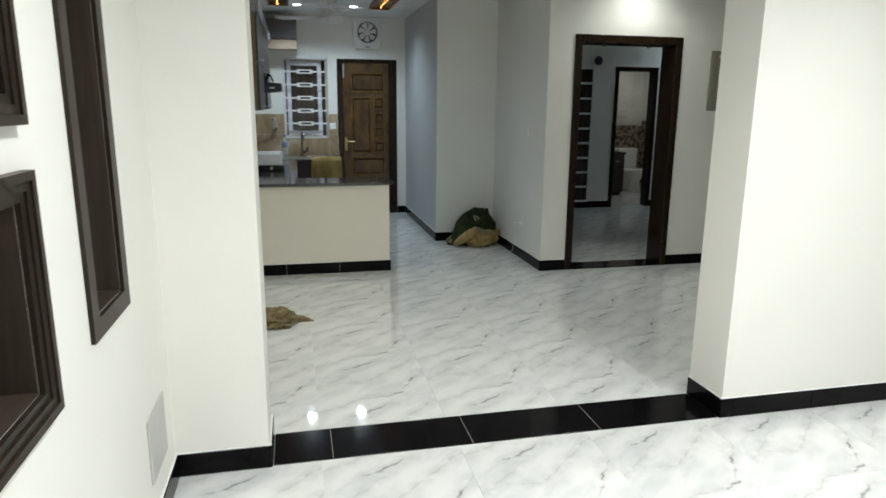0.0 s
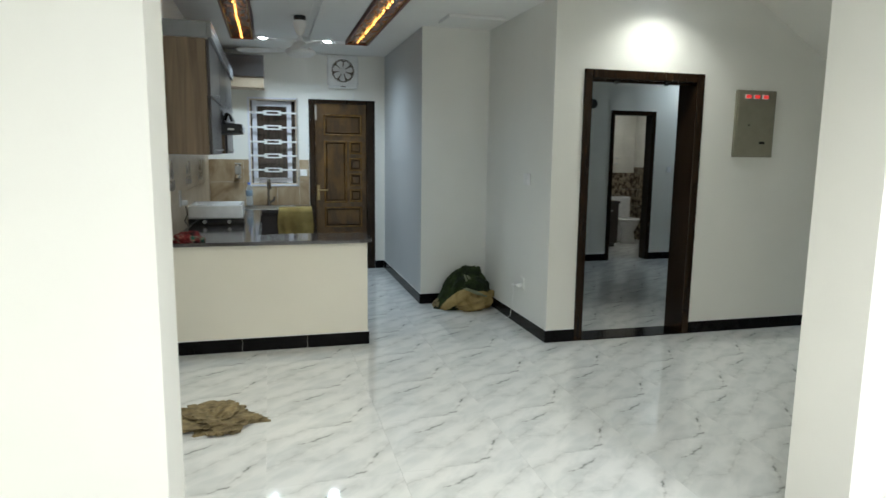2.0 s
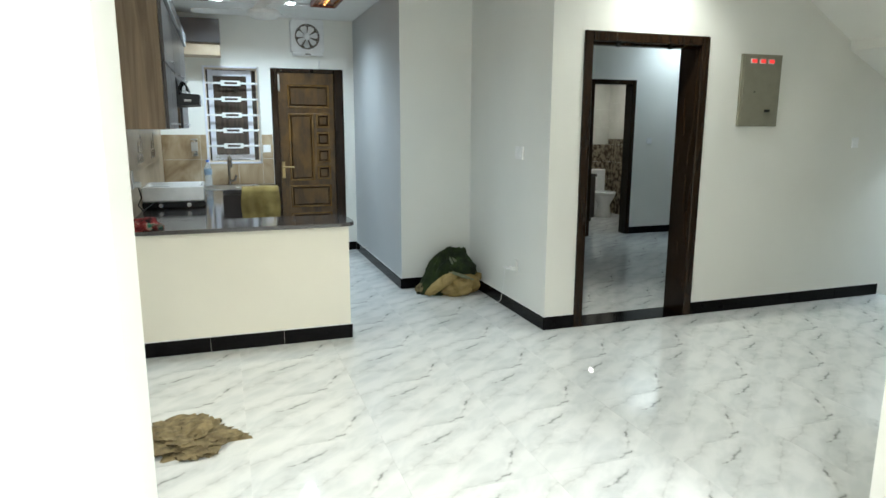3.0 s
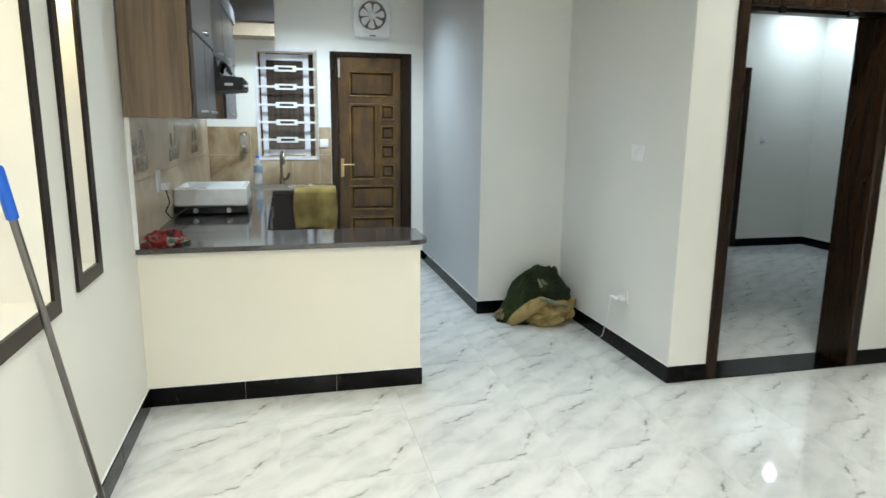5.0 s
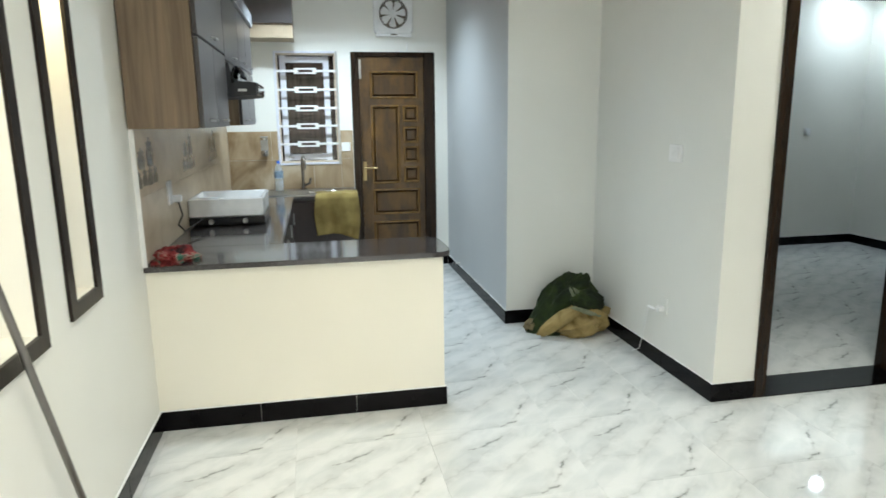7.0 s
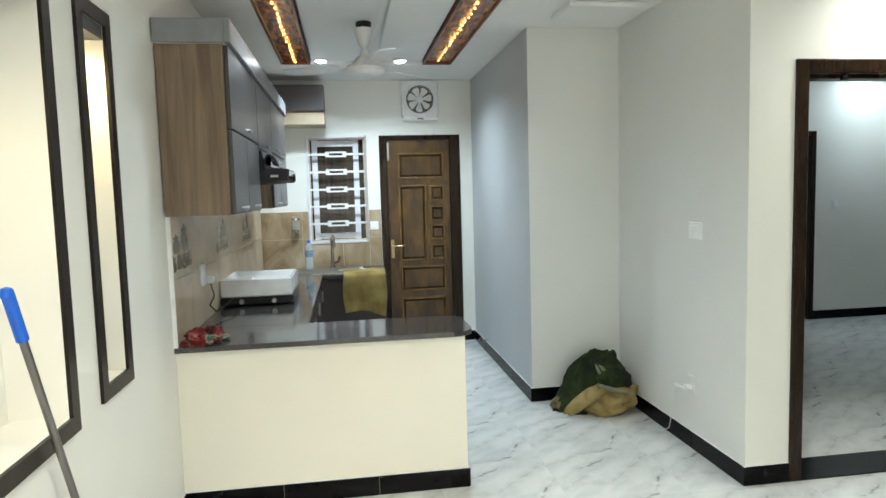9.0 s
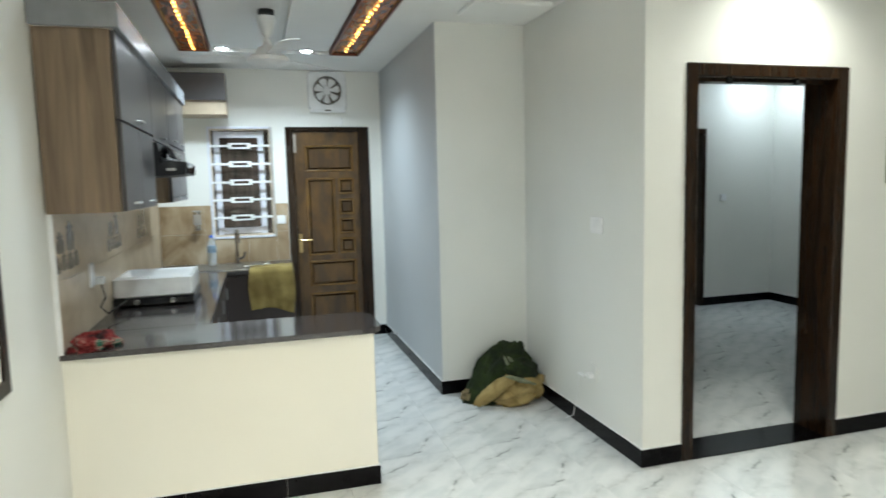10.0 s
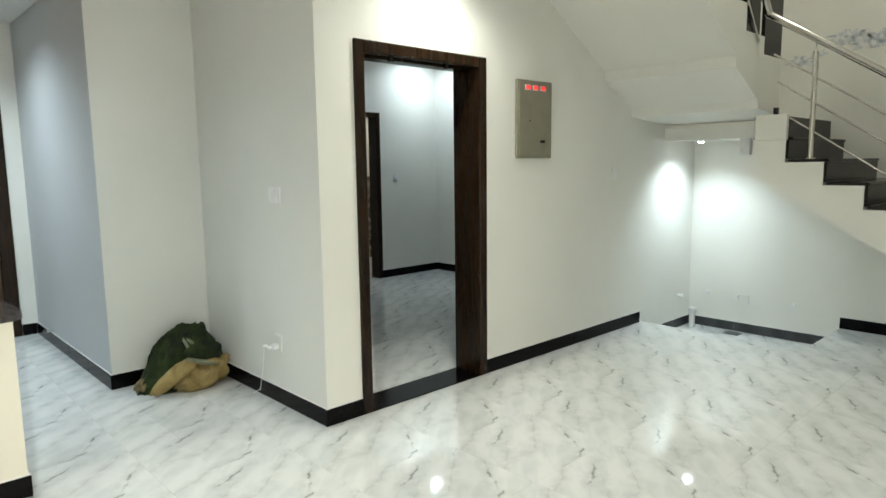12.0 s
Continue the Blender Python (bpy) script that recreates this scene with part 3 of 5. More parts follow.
# threshold of black tiles in the wide opening, and sill of the doorway
th = thing("threshold", (0, 0, 0), "glossy black tile threshold strip with pale joints", "threshold", "", "structure")
for a, b in ((XP0 + 0.014, 0.389), (0.389, 1.03), (1.03, 1.67), (1.67, XP1 - 0.014)):
    part("threshold_tile", B(a + 0.0013, b - 0.0013, YP0, YP1, -0.01, 0.004, bevel=0.0015), M_BLACK, th)
for x in (0.389, 1.03, 1.67):
    part("joint", B(x - 0.0012, x + 0.0012, YP0, YP1, -0.012, 0.003), M_JOINT, th, "pale grout joint")
th = thing("door_sill", (0, 0, 0), "glossy black tile sill under the doorway", "threshold", "", "structure")
part("threshold_tile", B(DF[0] + 0.002, DF[1] - 0.002, YD - 0.01, YD + 0.235, -0.014, 0.006, bevel=0.0015), M_BLACK, th)


# ---- doorways and doors ----
def door_frame(name, x0, x1, y0, y1, top, mat, w=0.07):
    t = thing(name, ((x0 + x1) / 2, (y0 + y1) / 2, 0), "dark varnished wooden door frame, no leaf hung", "door frame", "", "structure")
    part("jamb", B(x0, x0 + w, y0, y1, 0, top, bevel=0.006), mat, t)
    part("jamb", B(x1 - w, x1, y0, y1, 0, top, bevel=0.006), mat, t)
    part("head", B(x0 + w, x1 - w, y0 + 0.002, y1 - 0.002, top - w, top, bevel=0.006), mat, t)
    return t


d2 = door_frame("door_2", DF[0], DF[1], YD - 0.016, YD + 0.24, DF[2], M_FRAME)
bm = bmesh.new()
box(bm, DF[0] + 0.07, DF[0] + 0.085, YD + 0.06, YD + 0.1, 0.01, DF[2] - 0.07)
part("stop", bm, M_FRAME, d2)
part("stop", B(DF[0] + 0.07, DF[1] - 0.07, YD + 0.06, YD + 0.1, DF[2] - 0.085, DF[2] - 0.07), M_FRAME, d2)
for x in (3.05, 3.5):
    part("door_buffer", cyl(bmesh.new(), (x, YD + 0.03, DF[2] - 0.07), (x, YD + 0.03, DF[2] - 0.1), 0.018), M_BLACKPL, d2, "small dark stud under the head")
door_frame("door_3", BD[0], BD[1], BY - 0.014, BY + 0.16, BD[2], M_FRAME, 0.062)

d1 = thing("door_1", (1.29, YK, 0), "closed dark-stained wooden door with raised panels", "door", "", "structure")
fx0, fx1 = KD[0] + 0.001, KD[1] - 0.001
part("jamb", B(fx0, fx0 + 0.075, YK - 0.012, YK + 0.1, 0, KD[2], bevel=0.005), M_FRAME, d1)
# right jamb built wider: the extra dark width stands for shadow beside it
part("jamb", B(fx1 - 0.108, fx1, YK - 0.012, YK + 0.1, 0, KD[2], bevel=0.005), M_FRAME, d1)
part("head", B(fx0 + 0.075, fx1 - 0.108, YK - 0.01, YK + 0.1, KD[2] - 0.045, KD[2], bevel=0.005), M_FRAME, d1)
LX0, LX1, LZ1 = fx0 + 0.078, fx1 - 0.111, KD[2] - 0.048
PANELS = [(1.07, 1.525, 1.72, 1.96), (1.07, 1.335, 0.875, 1.635), (1.39, 1.525, 1.49, 1.63), (1.39, 1.525, 1.28, 1.42), (1.39, 1.525, 1.085, 1.225), (1.39, 1.525, 0.885, 1.025),
          (1.07, 1.525, 0.56, 0.80), (1.07, 1.525, 0.15, 0.47)]
leaf = bmesh.new()
xs = sorted({LX0, LX1, *[p[0] for p in PANELS], *[p[1] for p in PANELS]})
for a, b in zip(xs, xs[1:]):
    z = 0.006
    for p in sorted([p for p in PANELS if p[0] <= a + 1e-6 and p[1] >= b - 1e-6], key=lambda p: p[2]):
        box(leaf, a, b, YK + 0.012, YK + 0.055, z, p[2])
        z = p[3]
    box(leaf, a, b, YK + 0.012, YK + 0.055, z, LZ1)
bmesh.ops.remove_doubles(leaf, verts=leaf.verts[:], dist=0.0002)
lf = part("leaf", leaf, M_DOOR, d1, "dark-stained panelled leaf")
for p in PANELS:
    bm = bmesh.new()
    box(bm, p[0], p[1], YK + 0.034, YK + 0.05, p[2], p[3])
    m = 0.028
    r = bmesh.ops.create_cube(bm, size=1)["verts"]
    for v in r:
        k = m if v.co.y < 0 else 0.012
        v.co = Vector((p[0] + k if v.co.x < 0 else p[1] - k, YK + 0.017 if v.co.y < 0 else YK + 0.036, p[2] + k if v.co.z < 0 else p[3] - k))
    part("raised_panel", bm, M_DOOR, lf)
    mould = bmesh.new()
    for q in ((p[0] - 0.012, p[0] + 0.008, p[2] - 0.012, p[3] + 0.012), (p[1] - 0.008, p[1] + 0.012, p[2] - 0.012, p[3] + 0.012),
              (p[0] + 0.0085, p[1] - 0.0085, p[2] - 0.012, p[2] + 0.008), (p[0] + 0.0085, p[1] - 0.0085, p[3] - 0.008, p[3] + 0.012)):
        box(mould, q[0], q[1], YK + 0.005, YK + 0.03, q[2], q[3], bevel=0.005, segs=2)
    part("moulding", mould, M_MOULD, lf, "worn lighter moulding round a panel")
hd = part("lock_plate", B(0.965, 1.0, YK + 0.004, YK + 0.012, 0.9, 1.09, bevel=0.003), M_BRASS, d1, "worn brass lock plate")
part("lever", tube(bmesh.new(), [(0.983, YK + 0.005, 1.03), (0.983, YK - 0.045, 1.03), (1.10, YK - 0.045, 1.03)], 0.009), M_BRASS, hd, "brass lever handle")
part("tower_bolt", box(B(0.955, 0.975, YK + 0.002, YK + 0.012, 1.9, 2.08), 0.958, 0.972, YK - 0.008, YK + 0.002, 2.04, 2.06), M_CHROME, d1, "steel tower bolt")
pull = thing("wall_hook", (1.43, YK, 2.16), "small white hook over the door", "hook")
part("hook", tube(bmesh.new(), [(1.43, YK - 0.002, 2.24), (1.43, YK - 0.02, 2.22), (1.43, YK - 0.02, 2.15)], 0.006), M_WHITE, pull)


# ---- kitchen window with grille ----
w1 = thing("window_1", (0.45, YK, WIN[2]), "small dark night window behind a white security grille", "window", "", "structure")
x0, x1, z0, z1 = WIN
rv = bmesh.new()
for q in ((x0, x0 + 0.012, z0, z1), (x1 - 0.012, x1, z0, z1)):
    box(rv, q[0], q[1], YK + 0.002, YK + 0.13, q[2], q[3])
box(rv, x0 + 0.012, x1 - 0.012, YK + 0.002, YK + 0.13, z1 - 0.012, z1)
box(rv, x0 + 0.012, x1 - 0.012, YK + 0.002, YK + 0.13, z0, z0 + 0.012)
part("reveal", rv, M_CREAMWOOD, w1, "cream lined reveal")
for q in ((x0 - 0.02, x0 + 0.002, z0 - 0.02, z1 + 0.02), (x1 - 0.002, x1 + 0.02, z0 - 0.02, z1 + 0.02), (x0 + 0.002, x1 - 0.002, z1, z1 + 0.02), (x0 + 0.002, x1 - 0.002, z0 - 0.02, z0)):
    part("casing", B(q[0], q[1], YK - 0.014, YK + 0.001, q[2], q[3], bevel=0.002), M_CHROME if q[0] > x0 + 0.1 else M_SASH, w1)
for q in ((x0 + 0.03, x0 + 0.085, z0 + 0.012, z1 - 0.012), (x1 - 0.115, x1 - 0.06, z0 + 0.012, z1 - 0.012), (x0 + 0.085, x1 - 0.115, z1 - 0.08, z1 - 0.02), (x0 + 0.085, x1 - 0.115, z0 + 0.02, z0 + 0.08)):
    part("sash", B(q[0], q[1], YK + 0.08, YK + 0.12, q[2], q[3], bevel=0.003), M_SASH, w1, "white aluminium sash")
part("pane", B(x0 + 0.085, x1 - 0.115, YK + 0.095, YK + 0.101, z0 + 0.08, z1 - 0.08), M_PANE, w1, "dark glass at night")
part("backing", B(x0, x1, YK + 0.14, YK + 0.16, z0, z1), M_PANE, w1)
for z in (1.97, 1.795, 1.62, 1.45, 1.278):
    bm = bmesh.new()
    box(bm, x0 - 0.008, x1 + 0.012, YK - 0.004, YK + 0.012, z - 0.011, z + 0.011, bevel=0.003)
    for q in ((0.335, 0.545, z + 0.012, z + 0.028), (0.335, 0.545, z - 0.028, z - 0.012), (0.335, 0.372, z - 0.012, z + 0.012), (0.512, 0.545, z - 0.012, z + 0.012)):
        box(bm, q[0], q[1], YK - 0.008, YK + 0.016, q[2], q[3])
    bar = part("grille_bar", bm, M_WHITE, w1, "white painted flat bar with a boxed middle")
    part("slot", B(0.374, 0.510, YK - 0.0095, YK - 0.0045, z - 0.011, z + 0.011), M_PANE, bar, "dark slot in the bar")
part("latch", tube(bmesh.new(), [(0.29, YK + 0.07, 1.14), (0.26, YK + 0.05, 1.15), (0.24, YK + 0.05, 1.15)], 0.007), M_CHROME, w1, "steel latch")


# ---- wall tiles of the kitchen ----
def wall_tiles(name, axis, at, a, b, z0, z1, w, h, mat, facing, label, holes=()):
    t = thing(name, (0, 0, 0), label, "wall tiles", "", "structure")
    p = a
    while p < b - 0.01:
        q = min(p + w, b)
        z = z0
        while z < z1 - 0.01:
            y = min(z + h, z1)
            lo, hi = (at, at + 0.006) if facing > 0 else (at - 0.006, at)
            segs = [(p, q, z, y)]
            for (ha, hb, hz0, hz1) in holes:
                out = []
                for (sa, sb, sz0, sz1) in segs:
                    if sb <= ha or sa >= hb or sz1 <= hz0 or sz0 >= hz1:
                        out.append((sa, sb, sz0, sz1))
                        continue
                    if sa < ha:
                        out.append((sa, ha, sz0, sz1))
                    if sb > hb:
                        out.append((hb, sb, sz0, sz1))
                    if sz0 < hz0:
                        out.append((max(sa, ha), min(sb, hb), sz0, hz0))
                    if sz1 > hz1:
                        out.append((max(sa, ha), min(sb, hb), hz1, sz1))
                segs = out
            for (sa, sb, sz0, sz1) in segs:
                if sb - sa > 0.008 and sz1 - sz0 > 0.008:
                    g = 0.001
                    q4 = (sa + g, sb - g, lo, hi) if axis == "x" else (lo, hi, sa + g, sb - g)
                    part("tile", B(*q4, sz0 + g, sz1 - g), mat, t)
            z = y
        p = q
    return t


wall_tiles("wall_tiles_side", "y", XL, 5.975, YK - 0.007, 0.84, 1.476, 0.4, 0.32, M_BEIGE, 1, "glossy beige kitchen wall tiles")
wall_tiles("wall_tiles_end", "x", YK, XL + 0.006, KD[0] - 0.004, 0.84, 1.405, 0.4, 0.29, M_BROWNTILE, -1, "glossy brown marbled kitchen wall tiles",
           [(WIN[0] - 0.022, WIN[1] + 0.022, WIN[2] - 0.022, 1.5)])
# printed storage jars on some tiles, flat shapes in the glaze
def jar_print(bm, y, z, w, h):
    # flat jar standing at (y, z): foot, belly, neck, lid and knob
    half = [(0.30, 0.0), (0.46, 0.06), (0.5, 0.3), (0.44, 0.55), (0.28, 0.66), (0.28, 0.71), (0.42, 0.73), (0.36, 0.82), (0.12, 0.87), (0.1, 0.95), (0.03, 1.0)]
    ring = [(y + w * a, z + h * b) for a, b in half] + [(y - w * a, z + h * b) for a, b in half[::-1]]
    lo = [bm.verts.new((XL + 0.0061, p, q)) for p, q in ring]
    hi = [bm.verts.new((XL + 0.0072, p, q)) for p, q in ring]
    bm.faces.new(hi)
    for a in range(len(ring)):
        c = (a + 1) % len(ring)
        bm.faces.new((lo[a], lo[c], hi[c], hi[a]))


for y, z in ((5.985, 1.2), (7.08, 1.2), (8.13, 1.2)):
    t = thing("tile_print", (XL + 0.007, y + 0.2, z), "grey printed storage jars on a beige tile", "tile print", "printed tiles")
    for a, c, w, h in ((0.05, 0.0, 0.10, 0.085), (0.16, 0.005, 0.10, 0.085), (0.27, 0.0, 0.11, 0.09), (0.375, 0.004, 0.09, 0.085), (0.12, 0.088, 0.13, 0.10), (0.29, 0.09, 0.13, 0.145)):
        bm = bmesh.new()
        jar_print(bm, y + a, z + c, w, h)
        part("printed_jar", bm, M_MOTIF, t)
edge = bmesh.new()
box(edge, XL, XL + 0.02, 5.962, 5.974, 0.84, 1.476)
structure("trim_tile_edge", edge, M_WHITE, "white plaster edge beside the tiles", "trim")
# ---- counter ----
wall("wall_counter", [(XL, 1.11, YC, YC + 0.12, 0, 0.812)], "cream painted half wall under the counter", M_COUNTERPAINT)
RY = 8.64
wt = thing("worktop", (0.4, 6.2, 0.814), "polished speckled dark granite worktop round the kitchen", "worktop")


def slab(outline):
    bm = bmesh.new()
    lo = [bm.verts.new((x, y, 0.814)) for x, y in outline]
    hi = [bm.verts.new((x, y, 0.84)) for x, y in outline]
    bm.faces.new(lo[::-1])
    top = bm.faces.new(hi)
    for i in range(len(lo)):
        j = (i + 1) % len(lo)
        bm.faces.new((lo[i], lo[j], hi[j], hi[i]))
    bmesh.ops.bevel(bm, geom=list(top.edges), offset=0.003, segments=2, affect="EDGES")
    part("slab", bm, M_GRANITE, wt)


slab([(XL + 0.001, YC - 0.032), (1.05, YC - 0.032), (1.115, YC - 0.018), (1.15, YC + 0.02), (1.158, YC + 0.07), (1.158, 6.36), (1.10, 6.43), (XL + 0.001, 6.43)])
slab([(XL + 0.001, 6.4305), (0.29, 6.4305), (0.29, RY - 0.0005), (XL + 0.001, RY - 0.0005)])
slab([(XL + 0.001, RY), (KD[0] - 0.006, RY), (KD[0] - 0.006, YK - 0.008), (XL + 0.001, YK - 0.008)])


def base_unit(x0, x1, y0, y1, facing, doors, label):
    t = thing("base_cabinet", ((x0 + x1) / 2, (y0 + y1) / 2, 0), label, "cabinet", "kitchen base cabinets")
    part("body", B(x0, x1, y0, y1, 0.0, 0.812), M_DARKCAB, t)
    for i in range(doors):
        if facing == "y":
            a, b = x0 + (x1 - x0) * i / doors, x0 + (x1 - x0) * (i + 1) / doors
            d = part("door", B(a + 0.003, b - 0.003, y0 - 0.018, y0, 0.1, 0.79, bevel=0.002), M_DARKCAB, t)
            part("handle", B(b - 0.05, b - 0.04, y0 - 0.034, y0 - 0.019, 0.6, 0.7, bevel=0.002), M_CHROME, d, "steel handle")
        else:
            a, b = y0 + (y1 - y0) * i / doors, y0 + (y1 - y0) * (i + 1) / doors
            d = part("door", B(x1, x1 + 0.018, a + 0.003, b - 0.003, 0.1, 0.79, bevel=0.002), M_DARKCAB, t)
            part("handle", B(x1 + 0.019, x1 + 0.034, b - 0.05, b - 0.04, 0.6, 0.7, bevel=0.002), M_CHROME, d, "steel handle")


base_unit(XL, 0.255, YC + 0.121, 7.35, "x", 2, "dark brown base cabinet under the granite worktop")
base_unit(XL, 0.255, 7.352, RY + 0.02, "x", 2, "dark brown base cabinet under the granite worktop")
base_unit(0.257, KD[0] - 0.012, RY + 0.025, YK - 0.008, "y", 2, "dark brown sink cabinet with towel over it")

# ---- wall cabinets ----
CZ0, CZ1, CXF = 1.476, 2.275, 0.005


def wall_unit(y0, y1, z0, doors, label):
    t = thing("wall_cabinet", (XL, (y0 + y1) / 2, z0), label, "cabinet", "kitchen wall cabinets")
    part("body", B(XL + 0.008, CXF - 0.022, y0, y1, z0, CZ1), M_LAMINATE, t)
    for y, a, b in doors:
        d = part("door", B(CXF - 0.02, CXF, y[0] + 0.003, y[1] - 0.003, a + 0.003, b - 0.003, bevel=0.002), M_GREYGLOSS, t, "grey gloss door")
        h = bmesh.new()
        yc = (y[0] + y[1]) / 2
        tube(h, [(CXF, yc - 0.05, a + 0.035), (CXF + 0.022, yc - 0.04, a + 0.035), (CXF + 0.022, yc + 0.04, a + 0.035), (CXF, yc + 0.05, a + 0.035)], 0.006, 8)
        part("handle", h, M_CHROME, d, "curved steel pull")


wall_unit(5.93, 6.88, CZ0, [((5.945, 6.88), 1.885, CZ1), ((5.945, 6.40), CZ0, 1.88), ((6.40, 6.88), CZ0, 1.88)], "oak-sided wall cabinet with grey gloss doors")
wall_unit(6.884, 7.64, 1.86, [((6.884, 7.64), 1.86, CZ1)], "short grey gloss wall cabinet over the hood")
wall_unit(7.644, 8.72, CZ0, [((7.644, 8.18), 1.885, CZ1), ((8.18, 8.72), 1.885, CZ1), ((7.644, 8.18), CZ0, 1.88), ((8.18, 8.72), CZ0, 1.88)], "oak-sided wall cabinet with grey gloss doors")
M_CORNICE = material("mid_grey_gloss_laminate", plain((0.22, 0.225, 0.235), 0.25))
pel = thing("cornice", (XL, 7.3, CZ1), "grey gloss cornice board over the wall cabinets", "cornice")
part("front_board", B(CXF - 0.01, CXF + 0.022, 5.905, 8.74, CZ1 + 0.001, 2.385, bevel=0.004), M_CORNICE, pel)
part("end_board", B(XL + 0.003, CXF - 0.01, 5.905, 5.93, CZ1 + 0.001, 2.385, bevel=0.004), M_CORNICE, pel)
bk = thing("high_cabinet", (0.0, 9.2, 2.25), "grey-brown gloss cabinet box high in the corner", "cabinet")
part("front", B(XL + 0.008, 0.355, 9.0, 9.02, 2.36, 2.60, bevel=0.002), M_GREYGLOSS, bk)
part("body", B(XL + 0.008, 0.355, 9.021, YK - 0.001, 2.345, 2.60), M_LAMINATE, bk)
part("lower_rail", B(XL + 0.008, 0.352, 9.03, YK - 0.001, 2.235, 2.344), M_TAN, bk, "tan board below")

# ---- range hood ----
hood = thing("range_hood", (0.0, 7.26, 1.62), "black slanted range hood under a cabinet", "range hood")
bm = bmesh.new()
prof = [(XL + 0.01, 1.65), (0.02, 1.652), (0.158, 1.662), (0.162, 1.738), (0.03, 1.748), (0.0, 1.857), (XL + 0.01, 1.857)]
sides = [[bm.verts.new((x, y, z)) for x, z in prof] for y in (7.04, 7.62)]
bm.faces.new(sides[0])
bm.faces.new(sides[1][::-1])
for i in range(len(prof)):
    j = (i + 1) % len(prof)
    bm.faces.new((sides[0][i], sides[0][j], sides[1][j], sides[1][i]))
part("body", bm, material("matt_black_hood", plain((0.008, 0.008, 0.009), 0.45)), hood)
part("front_panel", B(0.1625, 0.168, 7.07, 7.59, 1.668, 1.732), material("smoked_glass", plain((0.02, 0.02, 0.02), 0.05)), hood, "dark glass front strip")
bm = bmesh.new()
arc = [(0.012 + 0.034 * (1 - math.cos(radians(a))), 1.76 + 0.075 * math.sin(radians(a))) for a in range(-20, 190, 15)]
rows = [[bm.verts.new((x, y, z)) for x, z in arc] for y in (7.032, 7.62)]
for i in range(len(arc) - 1):
    bm.faces.new((rows[0][i], rows[0][i + 1], rows[1][i + 1], rows[1][i]))
visor = part("visor", bm, M_BLACKPL, hood, "curved black glass visor", True)
thick = visor.modifiers.new("thickness", "SOLIDIFY")
thick.thickness = 0.012
part("control_bar", B(0.05, 0.10, 7.025, 7.039, 1.685, 1.70), M_CHROME, hood, "steel side bar")

# ---- stove with a loose basin on it ----
st = thing("gas_stove", (-0.08, 7.37, 0.84), "black enamel gas stove on the granite worktop", "stove")
part("body", B(-0.315, 0.155, 7.1, 7.64, 0.852, 0.9, bevel=0.006), M_BLACKPL, st)
for x in (-0.28, 0.12):
    for y in (7.14, 7.6):
        part("foot", cyl(bmesh.new(), (x, y, 0.8405), (x, y, 0.8525), 0.014), M_BLACKPL, st)
for x in (-0.18, 0.03):
    part("knob", cyl(bmesh.new(), (x, 7.1, 0.876), (x, 7.078, 0.876), 0.017, 0.014), M_CHROME, st, "steel knob", True)
bs = thing("wash_basin", (-0.085, 7.38, 0.905), "loose white ceramic basin resting on the stove", "basin")
bm = bmesh.new()


def rect_ring(bm, x0, x1, y0, y1, z, r, n=5):
    vs = []
    for cx, cy, a0 in ((x1 - r, y1 - r, 0), (x0 + r, y1 - r, 90), (x0 + r, y0 + r, 180), (x1 - r, y0 + r, 270)):
        for i in range(n + 1):
            a = radians(a0 + 90 * i / n)
            vs.append(bm.verts.new((cx + r * math.cos(a), cy + r * math.sin(a), z)))
    return vs


rings = [rect_ring(bm, *q) for q in ((-0.31, 0.137, 7.125, 7.65, 0.902, 0.012), (-0.318, 0.145, 7.117, 7.66, 0.91, 0.014), (-0.318, 0.145, 7.117, 7.66, 1.014, 0.014), (-0.313, 0.14, 7.122, 7.655, 1.019, 0.014),
                                     (-0.30, 0.127, 7.135, 7.6, 1.019, 0.02), (-0.293, 0.12, 7.142, 7.59, 1.01, 0.02), (-0.25, 0.08, 7.19, 7.50, 0.935, 0.05))]
for a, b in zip(rings, rings[1:]):
    for i in range(len(a)):
        j = (i + 1) % len(a)
        bm.faces.new((a[i], a[j], b[j], b[i]))
bm.faces.new(rings[0][::-1])
bm.faces.new(rings[-1])
part("bowl", bm, M_CERAMIC, bs, "", True)
part("ledge", B(-0.30, -0.12, 7.14, 7.26, 0.99, 1.016, bevel=0.003), M_CERAMIC, bs, "white soap ledge")

# ---- sink, tap, bottle, holder, towel ----
sk = thing("kitchen_sink", (0.32, 9.0, 0.84), "shallow stainless steel sink set in the worktop", "sink")
bm = bmesh.new()
rings = [rect_ring(bm, *q) for q in ((-0.02, 0.66, 8.74, 9.22, 0.8405, 0.03), (-0.02, 0.66, 8.74, 9.22, 0.847, 0.03), (0.0, 0.64, 8.76, 9.14, 0.849, 0.04), (0.02, 0.62, 8.78, 9.12, 0.8415, 0.05))]
for a, b in zip(rings, rings[1:]):
    for i in range(len(a)):
        j = (i + 1) % len(a)
        bm.faces.new((a[i], a[j], b[j], b[i]))
bm.faces.new(rings[-1])
bm.faces.new(rings[0][::-1])
part("basin", bm, M_CHROME, sk, "", True)
tp = thing("kitchen_tap", (0.37, 9.19, 0.847), "tall curved brushed steel kitchen tap", "tap")
pts = [(0.37, 9.19, 0.848), (0.37, 9.19, 1.1)]
for i in range(1, 9):
    a = math.pi * i / 8
    pts.append((0.37 + 0.035 * (1 - math.cos(a)) * 0.3, 9.19 - 0.06 * (1 - math.cos(a)), 1.1 + 0.06 * math.sin(a)))
pts.append((0.39, 9.07, 1.05))
